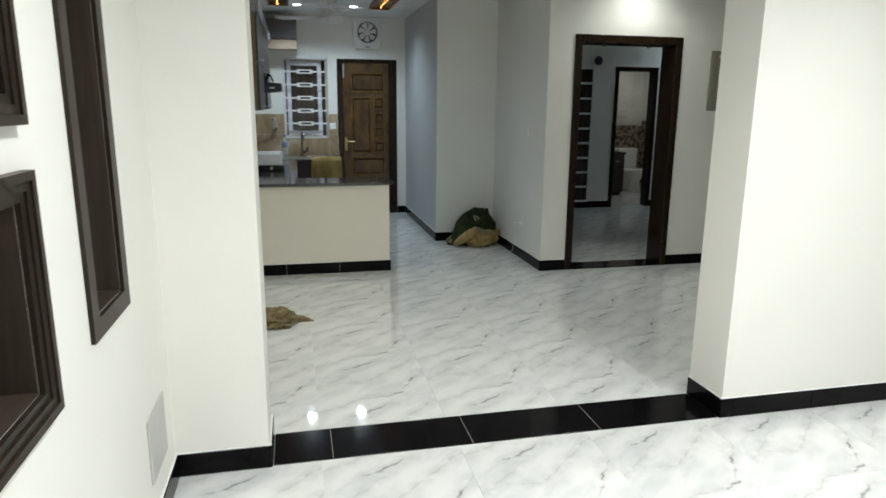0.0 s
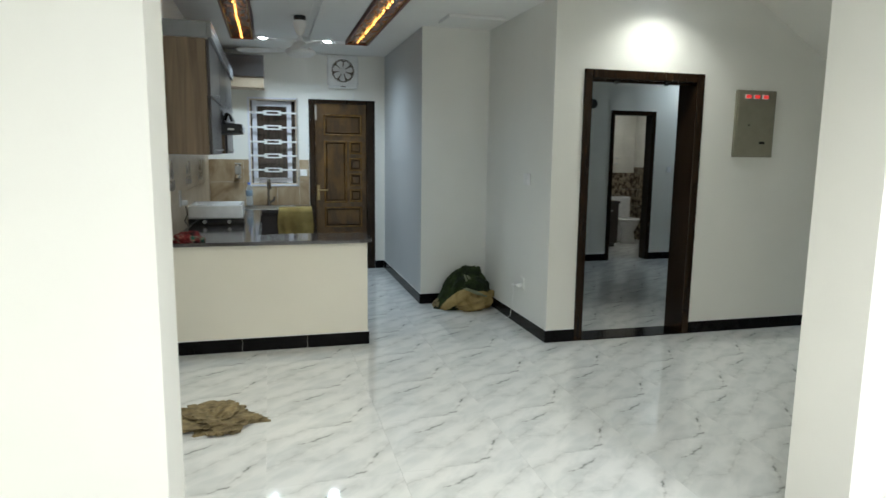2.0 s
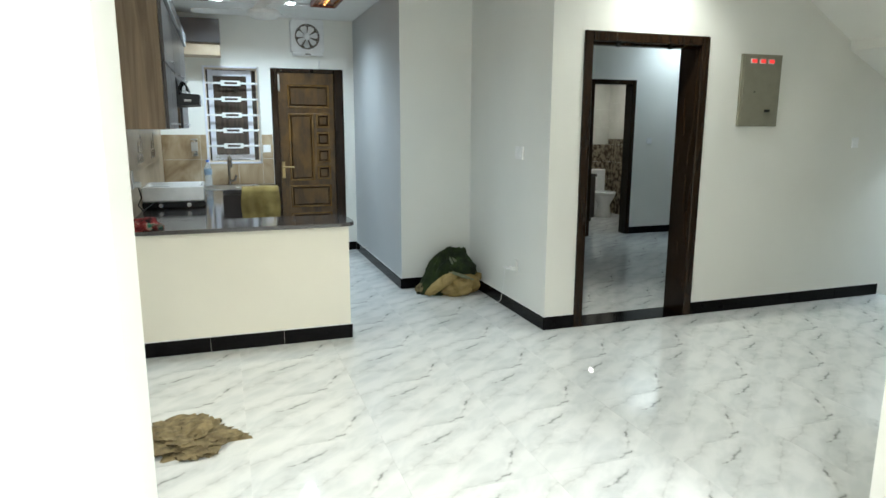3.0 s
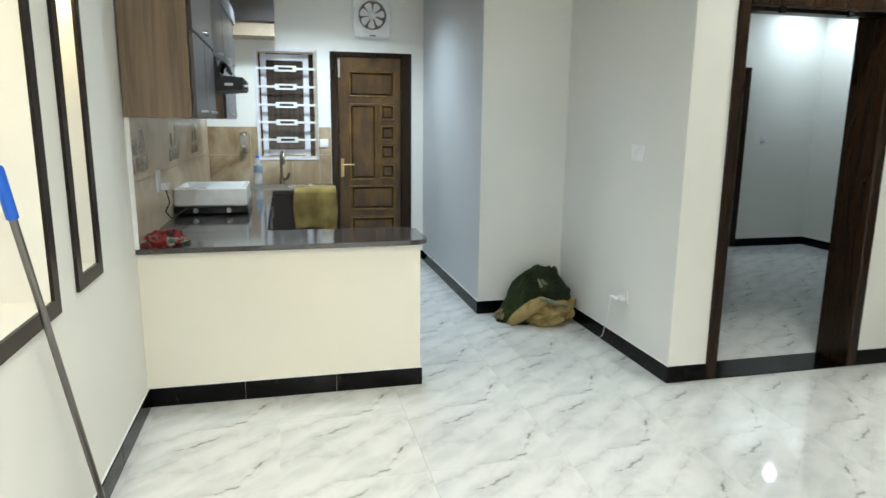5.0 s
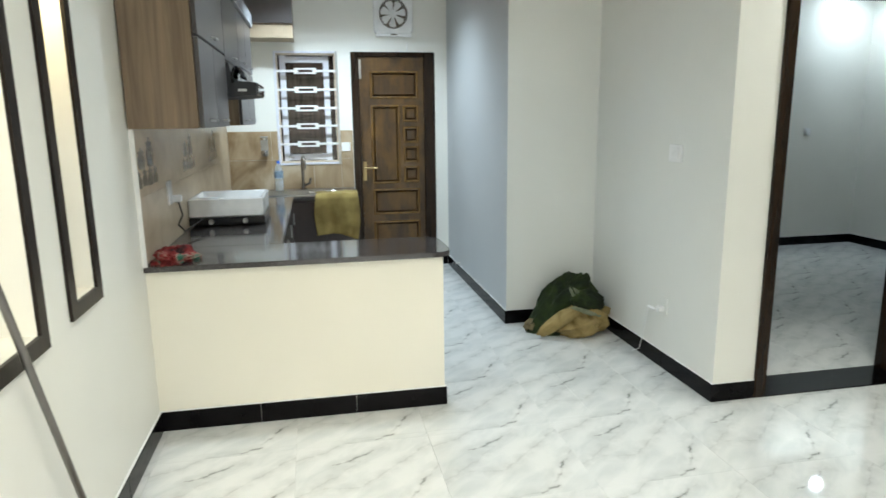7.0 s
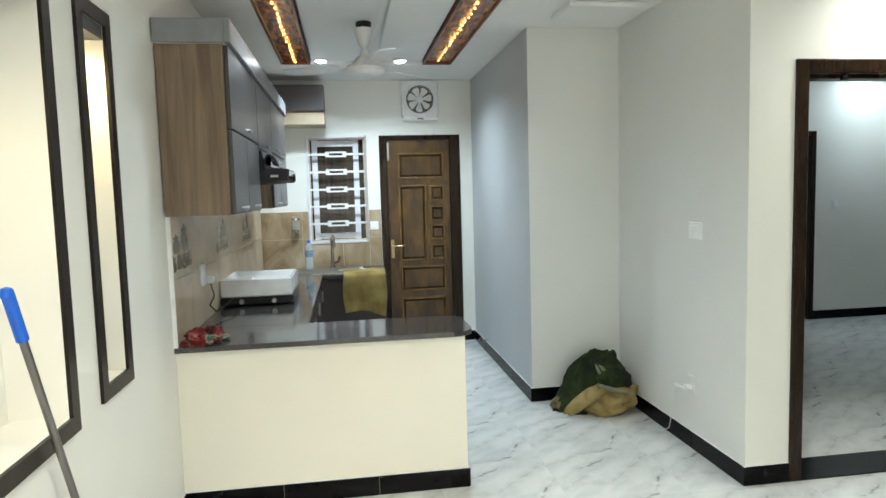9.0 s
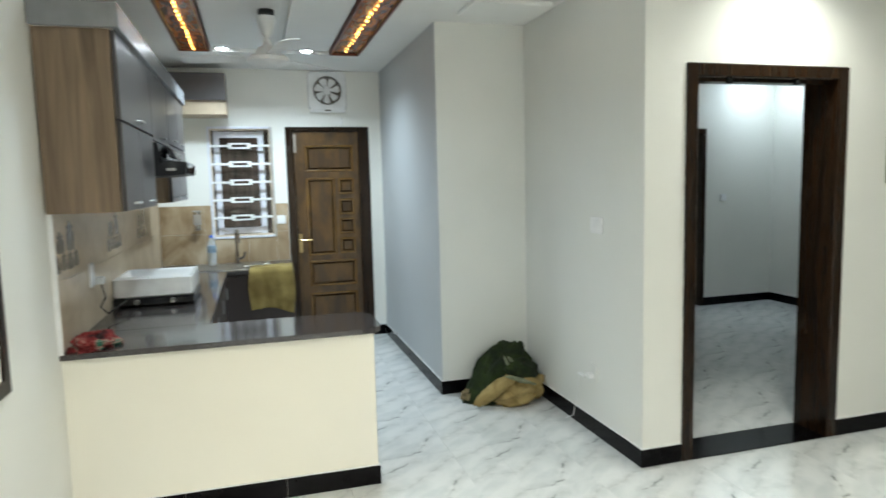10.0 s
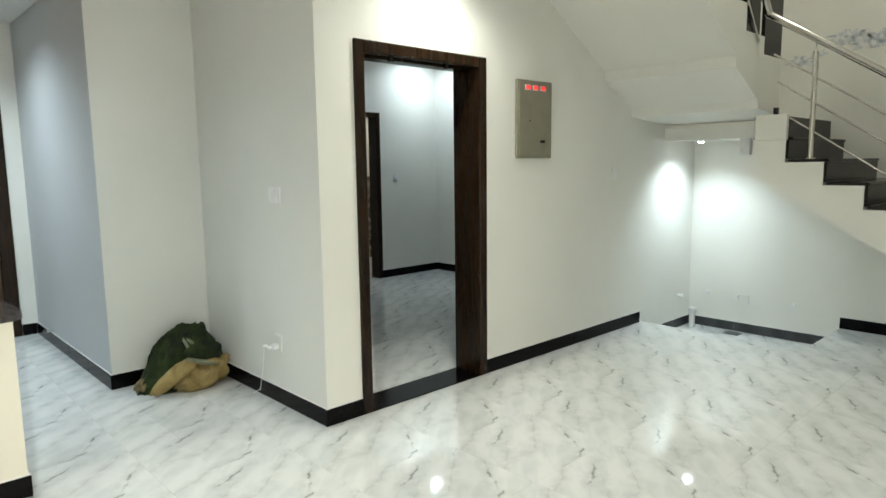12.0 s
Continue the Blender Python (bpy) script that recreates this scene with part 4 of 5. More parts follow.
part("spout", tube(bmesh.new(), pts, 0.015, 10), M_TAP, tp, "", True)
part("base", lathe(bmesh.new(), (0.37, 9.19, 0.847), [(0.028, 0), (0.028, 0.012), (0.018, 0.025), (0.018, 0.06), (0.012, 0.07)]), M_TAP, tp, "", True)
part("lever", tube(bmesh.new(), [(0.388, 9.19, 0.89), (0.43, 9.17, 0.91), (0.445, 9.16, 0.96)], 0.012, 8), M_TAP, tp, "steel lever", True)
pp = thing("sink_pipe", (0.5, 8.82, 0.86), "short steel pipe lying on the sink", "pipe")
part("tube", cyl(bmesh.new(), (0.43, 8.84, 0.859), (0.68, 8.86, 0.859), 0.0095), M_STEEL, pp, "", True)
part("collar", cyl(bmesh.new(), (0.62, 8.855, 0.859), (0.67, 8.859, 0.859), 0.0105), M_CHROME, pp)
bt = thing("water_bottle", (0.15, 9.1, 0.84), "clear plastic water bottle with blue label", "bottle")
part("body", lathe(bmesh.new(), (0.15, 9.1, 0.85), [(0.001, 0), (0.036, 0), (0.04, 0.01), (0.04, 0.1), (0.037, 0.11), (0.04, 0.12), (0.04, 0.19), (0.03, 0.225), (0.016, 0.25), (0.015, 0.262), (0.001, 0.262)]), M_PET, bt, "", True)
part("label", lathe(bmesh.new(), (0.15, 9.1, 0.85), [(0.0408, 0.125), (0.0412, 0.126), (0.0412, 0.187), (0.0408, 0.188)], caps=False), M_LABEL, bt, "blue printed label", True)
part("cap", lathe(bmesh.new(), (0.15, 9.1, 0.85), [(0.001, 0.262), (0.017, 0.262), (0.017, 0.285), (0.001, 0.286)]), M_BLUE, bt, "blue cap", True)
hl = thing("wall_holder", (0.02, YK - 0.04, 1.18), "small steel and glass holder on the tiles", "holder")
part("back_plate", B(-0.015, 0.055, YK - 0.012, YK - 0.0065, 1.17, 1.36, bevel=0.002), M_CHROME, hl)
part("upper_ring", lathe(bmesh.new(), (0.02, YK - 0.045, 1.335), [(0.032, -0.012), (0.035, -0.01), (0.035, 0.01), (0.03, 0.012)], caps=False), M_STEEL, hl, "polished ring", True)
part("lower_cup", lathe(bmesh.new(), (0.02, YK - 0.045, 1.175), [(0.001, 0), (0.03, 0), (0.034, 0.01), (0.034, 0.045), (0.029, 0.05)]), M_STEEL, hl, "polished cup", True)


def cloth_grid(nu, nv, fn):
    bm = bmesh.new()
    vs = [[bm.verts.new(fn(u / nu, v / nv)) for v in range(nv + 1)] for u in range(nu + 1)]
    for i in range(nu):
        for j in range(nv):
            bm.faces.new((vs[i][j], vs[i + 1][j], vs[i + 1][j + 1], vs[i][j + 1]))
    return bm


def solid(ob, t):
    m = ob.modifiers.new("thickness", "SOLIDIFY")
    m.thickness, m.offset = t, 1.0
    return ob


def towel_at(u, v):
    x = 0.475 + 0.39 * u + 0.012 * math.sin(7 * v + 3 * u)
    fold = 0.012 * math.sin(u * 11) + 0.004 * math.sin(u * 27 + 2)
    s = v * 0.62
    if s < 0.24:
        return (x, RY + 0.225 - s, 0.848 + 0.006 + 0.4 * abs(fold))
    a = min(1, (s - 0.24) / 0.03)
    d = s - 0.24
    hang = max(0, d - 0.02) * (1 - 0.10 * math.sin(u * 3.2 + 0.4) + 0.06 * u)
    return (x + 0.03 * v * (u - 0.4) * math.sin(u * 5), RY - 0.02 * a - 0.012 - (fold + 0.014) * min(1, hang * 6), 0.85 - 0.012 * a - hang)


tw = thing("towel", (0.68, RY, 0.84), "mustard towel draped over the worktop edge", "towel")
solid(part("cloth", cloth_grid(60, 40, towel_at), M_TOWEL, tw, "", True), 0.006)


def heap(cx, cy, z, rx, ry, rz, seed, amp, mat, tname, label, category, squash=1.0, n=48, lean=0.0):
    def at(u, v):
        a, e = 2 * math.pi * u, (math.pi / 2) * v
        d = Vector((math.cos(a) * math.cos(e), math.sin(a) * math.cos(e), math.sin(e)))
        k = 1 + amp * noise.noise(d * 2.1 + Vector((seed, 0, 0))) + 0.5 * amp * (1 - 2 * abs(noise.noise(d * 4.7 + Vector((0, seed, 0))))) + 0.2 * amp * noise.noise(d * 11 + Vector((0, 0, seed)))
        h = max(0.0, rz * (d.z ** squash) * k)
        return (cx + rx * d.x * k + lean * h, cy + ry * d.y * k, z + h)
    t = thing(tname, (cx, cy, z), label, category)
    bm = cloth_grid(n, n // 2, at)
    bmesh.ops.remove_doubles(bm, verts=bm.verts[:], dist=0.0005)
    part("cloth", bm, mat, t, "", True)
    return t


heap(-0.215, 6.095, 0.841, 0.085, 0.11, 0.052, 3.0, 0.6, M_REDCLOTH, "rag_cloth", "crumpled red and pink cloth on the worktop", "cloth", 0.8)
heap(0.06, 4.70, 0.0, 0.195, 0.175, 0.05, 8.0, 0.6, M_RAG, "floor_rag", "crumpled brown jute rag on the marble floor", "rag", 1.2, 64)

# ---- bundle in the recess ----
bd = heap(2.14, 7.06, 0.0, 0.215, 0.155, 0.365, 5.0, 0.17, M_GREENCLOTH, "cloth_bundle", "heap of dark green and khaki cloth in the corner", "cloth bundle", 0.66, 72, 0.42)


def lump(cx, cy, cz, rx, ry, rz, seed, amp, tilt=(0, 0, 0), folds=0):
    bm = bmesh.new()
    bmesh.ops.create_uvsphere(bm, u_segments=48, v_segments=28, radius=1)
    m = pose(cx, cy, cz, *tilt)
    for v in bm.verts:
        d = v.co.normalized()
        k = 1 + amp * noise.noise(d * 2.4 + Vector((seed, 1, 2))) + 0.5 * amp * (1 - 2 * abs(noise.noise(d * 5 + Vector((3, seed, 0)))))
        k -= 0.16 * max(0.0, math.sin(folds * d.x + 2.2 * d.z + 2 * noise.noise(d * 3))) ** 6 if folds else 0
        p = m @ Vector((rx * d.x * k, ry * d.y * k, rz * d.z * k))
        p.z = max(p.z, 0.002)
        v.co = p
    return bm


part("canvas_roll", lump(2.295, 6.93, 0.085, 0.195, 0.14, 0.13, 1.0, 0.2, (0, -16, 8), 9), M_KHAKI, bd, "khaki canvas at the bottom", True)
part("canvas_flap", lump(2.10, 6.86, 0.125, 0.17, 0.035, 0.048, 4.0, 0.14, (-25, -33, -6)), M_KHAKI, bd, "khaki flap folded over the heap", True)
part("pale_fold", lump(2.28, 6.812, 0.185, 0.135, 0.018, 0.013, 6.0, 0.35, (0, 22, 12)), M_PALECLOTH, bd, "pale sage hem", True)
part("pale_patch", lump(2.25, 6.88, 0.285, 0.010, 0.02, 0.065, 7.0, 0.5, (0, -36, 8)), M_PALECLOTH, bd, "pale pattern on the green cloth", True)
part("green_fold", lump(2.315, 6.885, 0.24, 0.125, 0.07, 0.075, 11.0, 0.2, (0, 14, 10)), M_GREENCLOTH, bd, "dark green fold over the khaki canvas", True)
part("pale_streak", lump(2.195, 6.87, 0.30, 0.007, 0.016, 0.05, 13.0, 0.5, (0, -24, 8)), M_PALECLOTH, bd, "pale pattern on the green cloth", True)
part("canvas_end", lump(1.965, 7.04, 0.04, 0.055, 0.05, 0.045, 9.0, 0.25), M_RAG, bd, "dark knotted end", True)


# ---- fans ----
ef = thing("exhaust_fan", (1.3, YK, 2.3), "square white plastic exhaust fan on the wall", "exhaust fan")
fx, fz, fh = 1.3, 2.50, 0.19
bm = bmesh.new()
N = 40
sq = []
for i in range(N):
    a = 2 * math.pi * (i + 0.5) / N
    c, s = math.cos(a), math.sin(a)
    k = fh / max(abs(c), abs(s))
    sq.append((k * c, k * s))
rings = []
for r, y in ((1, 0.0), (1, -0.035), (0.95, -0.05), (None, -0.05), (None, -0.012)):
    rings.append([bm.verts.new((fx + (q[0] * r if r else 0.132 * math.cos(2 * math.pi * (i + 0.5) / N)), YK + y, fz + (q[1] * r if r else 0.132 * math.sin(2 * math.pi * (i + 0.5) / N)))) for i, q in enumerate(sq)])
for a, b in zip(rings, rings[1:]):
    for i in range(N):
        j = (i + 1) % N
        bm.faces.new((a[i], a[j], b[j], b[i]))
part("housing", bm, M_WHITE, ef)
part("back", lathe(bmesh.new(), (fx, YK, fz), [(0.001, -0.004), (0.13, -0.004), (0.13, -0.012), (0.001, -0.012)], axis="Y"), M_MOTIF, ef, "dark opening behind the blades")
part("ring", lathe(bmesh.new(), (fx, YK, fz), [(0.129, -0.03), (0.134, -0.055), (0.139, -0.055), (0.139, -0.045)], 40, "Y", False), M_MOTIF, ef, "grey ring", True)
part("hub", lathe(bmesh.new(), (fx, YK, fz), [(0.001, -0.046), (0.03, -0.044), (0.036, -0.035), (0.036, -0.016)], axis="Y"), M_WHITE, ef, "", True)
for k in range(7):
    a0 = 2 * math.pi * k / 7 + 0.2
    bm = bmesh.new()
    vs = []
    for (r, da) in ((0.034, -0.38), (0.07, -0.4), (0.105, -0.4), (0.12, -0.25), (0.124, 0.1), (0.115, 0.3), (0.08, 0.3), (0.034, 0.4)):
        a = a0 + da
        vs.append(bm.verts.new((fx + r * math.cos(a), YK - 0.03 + 0.03 * da, fz + r * math.sin(a))))
    f = bm.faces.new(vs)
    r = bmesh.ops.extrude_face_region(bm, geom=[f])
    bmesh.ops.translate(bm, verts=[g for g in r["geom"] if isinstance(g, bmesh.types.BMVert)], vec=(0, -0.003, 0))
    part("blade", bm, M_WHITE, ef)
part("lip", B(fx - 0.175, fx + 0.175, YK - 0.06, YK - 0.03, fz - fh - 0.022, fz - fh + 0.012, bevel=0.008, segs=2), M_WHITE, ef)
part("badge", B(fx - 0.03, fx + 0.03, YK - 0.0625, YK - 0.0605, fz - fh - 0.01, fz - fh + 0.004), M_MOTIF, ef, "small grey badge")

cf = thing("ceiling_fan", (0.69, 7.25, H + 0.02), "white three-bladed ceiling fan hung in the tray", "ceiling fan")
# solid black ring in place of the shade in the open gap
part("gap_shade", lathe(bmesh.new(), (0.69, 7.25, H + 0.02), [(0.001, 0), (0.052, 0), (0.055, -0.012), (0.05, -0.042), (0.001, -0.042)]), M_BLACKPL, cf, "black ring standing for the shaded gap above the canopy", True)
part("canopy", lathe(bmesh.new(), (0.69, 7.25, H - 0.02), [(0.001, -0.004), (0.058, -0.002), (0.06, -0.03), (0.042, -0.1), (0.022, -0.13), (0.001, -0.13)]), M_WHITE, cf, "", True)
part("rod", cyl(bmesh.new(), (0.69, 7.25, H - 0.14), (0.69, 7.25, 2.48), 0.012), M_WHITE, cf)
part("motor", lathe(bmesh.new(), (0.69, 7.25, 2.41), [(0.001, 0.125), (0.022, 0.12), (0.03, 0.085), (0.06, 0.07), (0.085, 0.03), (0.12, 0.015), (0.135, 0.0), (0.132, -0.022), (0.10, -0.045), (0.04, -0.056), (0.001, -0.057)], 36), M_WHITE, cf, "", True)
for k in range(3):
    a = radians(42 + 120 * k)
    m = Matrix.Translation((0.69, 7.25, 2.42)) @ Matrix.Rotation(a, 4, "Z") @ Matrix.Rotation(radians(9), 4, "X")
    bm = bmesh.new()
    ring0 = [(0.17, -0.055), (0.5, -0.068), (0.57, -0.05), (0.59, 0.0), (0.57, 0.05), (0.5, 0.06), (0.17, 0.05)]
    lo = [bm.verts.new(m @ Vector((x, y, -0.003))) for x, y in ring0]
    hi = [bm.verts.new(m @ Vector((x, y, 0.003))) for x, y in ring0]
    bm.faces.new(lo[::-1])
    bm.faces.new(hi)
    for i in range(len(lo)):
        j = (i + 1) % len(lo)
        bm.faces.new((lo[i], lo[j], hi[j], hi[i]))
    bl = part("blade", bm, M_WHITE, cf)
    bm = bmesh.new()
    box(bm, 0.12, 0.22, -0.02, 0.02, -0.007, -0.0035, bevel=0.001)
    bmesh.ops.transform(bm, matrix=m, verts=bm.verts[:])
    part("bracket", bm, M_WHITE, bl)


# ---- switches and sockets ----
def plate_on(name, axis, at, c, z, w, h, facing, label, rocker=True, mat=None):
    t = thing(name, (0, 0, 0), label, "switch", "white wall switches")
    lo, hi = sorted((at, at + 0.011 * facing))
    q = (lo, hi, c - w / 2, c + w / 2) if axis == "y" else (c - w / 2, c + w / 2, lo, hi)
    t.location = ((q[0] + q[1]) / 2, (q[2] + q[3]) / 2, z - h / 2)
    part("plate", B(*q, z - h / 2, z + h / 2, bevel=0.002), mat or M_PLATE, t)
    if rocker:
        lo, hi = sorted((at + 0.0115 * facing, at + 0.015 * facing))
        q = (lo, hi, c - w * 0.28, c + w * 0.28) if axis == "y" else (c - w * 0.28, c + w * 0.28, lo, hi)
        part("rocker", B(*q, z - h * 0.3, z + h * 0.3, bevel=0.001), M_PLATE, t)
    return t


plate_on("light_switch", "y", X2, 6.185, 1.297, 0.13, 0.10, -1, "square white light switch on the wall")
so = plate_on("wall_socket", "y", X2, 6.215, 0.39, 0.075, 0.10, -1, "wall-coloured socket plate with a white plug and lead", False, M_WALLSAGE)
part("plug", box(B(X2 - 0.05, X2 - 0.009, 6.20, 6.24, 0.355, 0.385, bevel=0.005), X2 - 0.075, X2 - 0.05, 6.225, 6.30, 0.36, 0.372, bevel=0.003), M_WHITE, so, "white plug with its lead bent aside")
part("lead", tube(bmesh.new(), [(X2 - 0.06, 6.30, 0.364), (X2 - 0.03, 6.36, 0.34), (X2 - 0.012, 6.42, 0.2), (X2 - 0.014, 6.47, 0.03), (X2 - 0.05, 6.5, 0.006)], 0.0022, 6), M_WHITE, so, "thin white wire", True)
plate_on("light_switch", "x", YD, 5.42, 1.372, 0.07, 0.085, -1, "small white light switch on the wall")
plate_on("light_switch", "x", YK - 0.006, 0.80, 1.245, 0.085, 0.085, -1, "white switch on brown kitchen tiles")
ks = plate_on("kitchen_socket", "y", XL + 0.006, 6.62, 1.12, 0.09, 0.13, 1, "white socket with hanging flex on tiles", False)
part("plug", B(XL + 0.015, XL + 0.06, 6.66, 6.70, 1.06, 1.10, bevel=0.004), M_WHITE, ks)
part("flex", tube(bmesh.new(), [(XL + 0.04, 6.68, 1.065), (XL + 0.05, 6.72, 0.98), (XL + 0.03, 6.68, 0.93), (XL + 0.05, 6.75, 0.88), (XL + 0.1, 7.08, 0.9)], 0.004, 8), M_BLACKPL, ks, "black flex", True)
plate_on("light_switch", "x", BY, 6.0, 1.31, 0.08, 0.08, -1, "small white light switch in the bedroom")

stop = thing("door_stop", (X1, 8.8, 0.104), "small grey door stop low on the kitchen wall", "door stop")
part("stem", cyl(bmesh.new(), (X1, 8.8, 0.125), (X1 - 0.05, 8.8, 0.125), 0.012, 0.009), M_CHROME, stop, "", True)
part("buffer", lathe(bmesh.new(), (X1 - 0.05, 8.8, 0.125), [(0.001, 0.0), (0.017, 0.0), (0.019, -0.012), (0.014, -0.022), (0.001, -0.023)], 16, "X"), M_DKGREY, stop, "grey rubber buffer", True)

# ---- distribution box ----
db = thing("distribution_box", (4.332, YD, 1.505), "beige-grey metal distribution box with red displays", "distribution box")
part("casing", B(4.137, 4.527, YD - 0.022, YD, 1.505, 2.055, bevel=0.003), M_PANELGREY, db)
part("door", B(4.15, 4.517, YD - 0.03, YD - 0.0225, 1.52, 2.045, bevel=0.003), M_PANELGREY, db)
for x in (4.237, 4.322, 4.407):
    d = part("meter", B(x - 0.03, x + 0.03, YD - 0.034, YD - 0.0305, 1.985, 2.02, bevel=0.001), M_WHITE, db, "white digital meter")
    part("display", B(x - 0.021, x + 0.029, YD - 0.0365, YD - 0.0345, 1.988, 2.017), M_RED, d, "lit red digits")
part("lock", B(4.382, 4.432, YD - 0.034, YD - 0.0305, 1.615, 1.635), M_BLACKPL, db, "black catch")
part("keyhole", cyl(bmesh.new(), (4.267, YD - 0.03, 1.77), (4.267, YD - 0.033, 1.77), 0.006), M_BLACKPL, db)

# ---- mop ----
mp = thing("mop", (-0.26, 5.08, 0), "steel mop pole with blue grip leaning on wall", "mop")
t0, t1 = Vector((XL + 0.034, 4.42, 1.345)), Vector((-0.262, 4.94, 0.006))
k = (t1 - t0).normalized()
part("pole", cyl(bmesh.new(), t0 + 0.1 * k, t1, 0.0105, segs=16), material("dull_steel_pole", plain((0.2, 0.19, 0.18), 0.3, 1.0)), mp, "", True)
part("grip", cyl(bmesh.new(), t0, t0 + 0.14 * k, 0.0155, segs=16), M_BLUE, mp, "ribbed blue plastic grip", True)
part("grip_cap", lathe(bmesh.new(), t0, [(0.001, 0.012), (0.012, 0.008), (0.0165, -0.006), (0.0155, -0.014)]), M_BLUE, mp, "", True)
# ---- stairs ----
XS, YU = 5.60, 4.65
XLAND = 6.28
RISE, TREAD, LIFT = 0.1606, 0.2535, 0.03


def riser_y(i):
    return 4.411 - TREAD * (10 - i)


lower = thing("stairs", (XS + 0.3, 3.5, 0), "white plastered stairs with dark granite steps", "stairs")
for i in range(1, 11):
    y0, z = riser_y(i), RISE * i
    part("riser", B(XS + 0.001, XB - 0.001, y0 - 0.021, y0 - 0.001, z - RISE + 0.001, z - 0.022), M_STEPSTONE, lower, "dark granite riser")
    part("tread", B(XS - 0.004 if i < 10 else XS + 0.051, XB - 0.001, y0 - 0.03, y0 + (TREAD if i < 10 else 0.1) - 0.022, z - 0.021, z, bevel=0.003), M_STEPSTONE, lower, "dark granite tread")
# body of the flights: columns with a level top and a sloped underside
def column(bm, axis, a, b, top, under_a, under_b, lo, hi):
    q = [(a, under_a), (b, under_b), (b, top), (a, top)]
    rows = [[bm.verts.new((s, w, z) if axis == "y" else (w, s, z)) for w, z in q] for s in (lo, hi)]
    bm.faces.new(rows[0])
    bm.faces.new(rows[1][::-1])
    for i in range(4):
        j = (i + 1) % 4
        bm.faces.new((rows[0][i], rows[0][j], rows[1][j], rows[1][i]))


def slope(y):
    return max(0.0, 1.32 - (4.63 - y) * 0.58)


bm = bmesh.new()
for i in range(1, 10):
    y0 = riser_y(i)
    column(bm, "y", y0, y0 + TREAD, RISE * i - 0.022, slope(y0), slope(y0 + TREAD), XS, XB - 0.001)
column(bm, "y", 4.411, 4.63, RISE * 10 - 0.022, slope(4.411), 1.32, XS, XB - 0.001)
bmesh.ops.remove_doubles(bm, verts=bm.verts[:], dist=0.0005)
part("flight", bm, M_WALL, lower, "white plastered flight")
part("curb", B(XS, XS + 0.05, 4.414, 4.63, RISE * 10 - 0.0215, 1.767, bevel=0.004), M_WALL, lower, "white plastered curb")
# quarter landing
part("landing", B(XLAND, XB - 0.001, 4.631, YD - 0.001, 1.63, 1.745), M_WALL, lower, "white plastered landing")
part("riser", B(XS + 0.051, XB - 0.001, 4.50, 4.52, 1.607, 1.745), M_STEPSTONE, lower)
part("tread", B(XS + 0.051, XB - 0.001, 4.50, YU - 0.001, 1.746, 1.767), M_STEPSTONE, lower)
part("bracket", B(6.31, 6.37, 4.94, 5.03, 1.49, 1.629, bevel=0.004), M_WHITE, lower, "small white box under the landing")
part("post_foot", B(5.66, 5.69, 4.50, 4.53, 1.768, 1.82), M_BLACKPL, lower, "black foot")

upper = thing("upper_stairs", (5.3, 5.2, 1.8), "white plastered upper flight with stepped underside", "stairs")
bm = bmesh.new()
for a, b, top, ua, ub in ((4.20, 4.92, 2.9, 2.799, 2.364), (4.92, 5.2, 2.72, 2.364, 2.195), (5.2, 5.25, 2.54, 2.195, 2.165), (5.25, 5.262, 2.54, 2.165, 2.09), (5.262, 5.41, 2.54, 2.09, 2.018),
                          (5.41, 5.67, 2.352, 2.018, 1.885), (5.67, 5.685, 2.352, 1.885, 1.825), (5.685, 5.75, 2.352, 1.825, 1.82), (5.75, 6.10, 2.225, 1.82, 1.79)):
    column(bm, "x", a, b, top, ua, ub, YU, YD - 0.001)
column(bm, "x", 6.10, XLAND + 0.1, 1.85, 1.79, 1.776, 4.70, YD - 0.001)
bmesh.ops.remove_doubles(bm, verts=bm.verts[:], dist=0.0005)
part("flight", bm, M_WALL, upper, "white plastered flight")
for x0, x1, z0, z1 in ((5.757, 6.098, 2.227, 2.85), (5.415, 5.66, 2.354, 2.85), (5.205, 5.40, 2.545, 2.95)):
    part("riser", B(x0, x1, YU + 0.004, YU + 0.03, z0, z1), M_STEPSTONE, upper, "dark granite upstand")

rail = thing("stair_railing", (XS + 0.05, 4.26, 1.445), "polished steel stair railing with three thin rods", "railing")
RX, SL = XS + 0.05, 0.662
for k in range(3):
    y, z0, z1 = 4.263 - TREAD * 3 * k, RISE * (9 - 3 * k), 2.185 - SL * TREAD * 3 * k
    p = part("post", cyl(bmesh.new(), (RX, y, z0), (RX, y, z1), 0.0185), M_STEEL, rail, "polished steel post", True)
    part("pin", cyl(bmesh.new(), (RX, y, z1), (RX, y, z1 + 0.07), 0.006, segs=10), M_STEEL, p)
    part("flange", lathe(bmesh.new(), (RX, y, z0), [(0.036, 0), (0.036, 0.006), (0.02, 0.012)]), M_STEEL, p)


def rail_line(y_hi, z_hi, length, r, name):
    part(name, cyl(bmesh.new(), (RX, y_hi, z_hi), (RX, y_hi - length, z_hi - SL * length), r, segs=14), M_STEEL, rail, "", True)


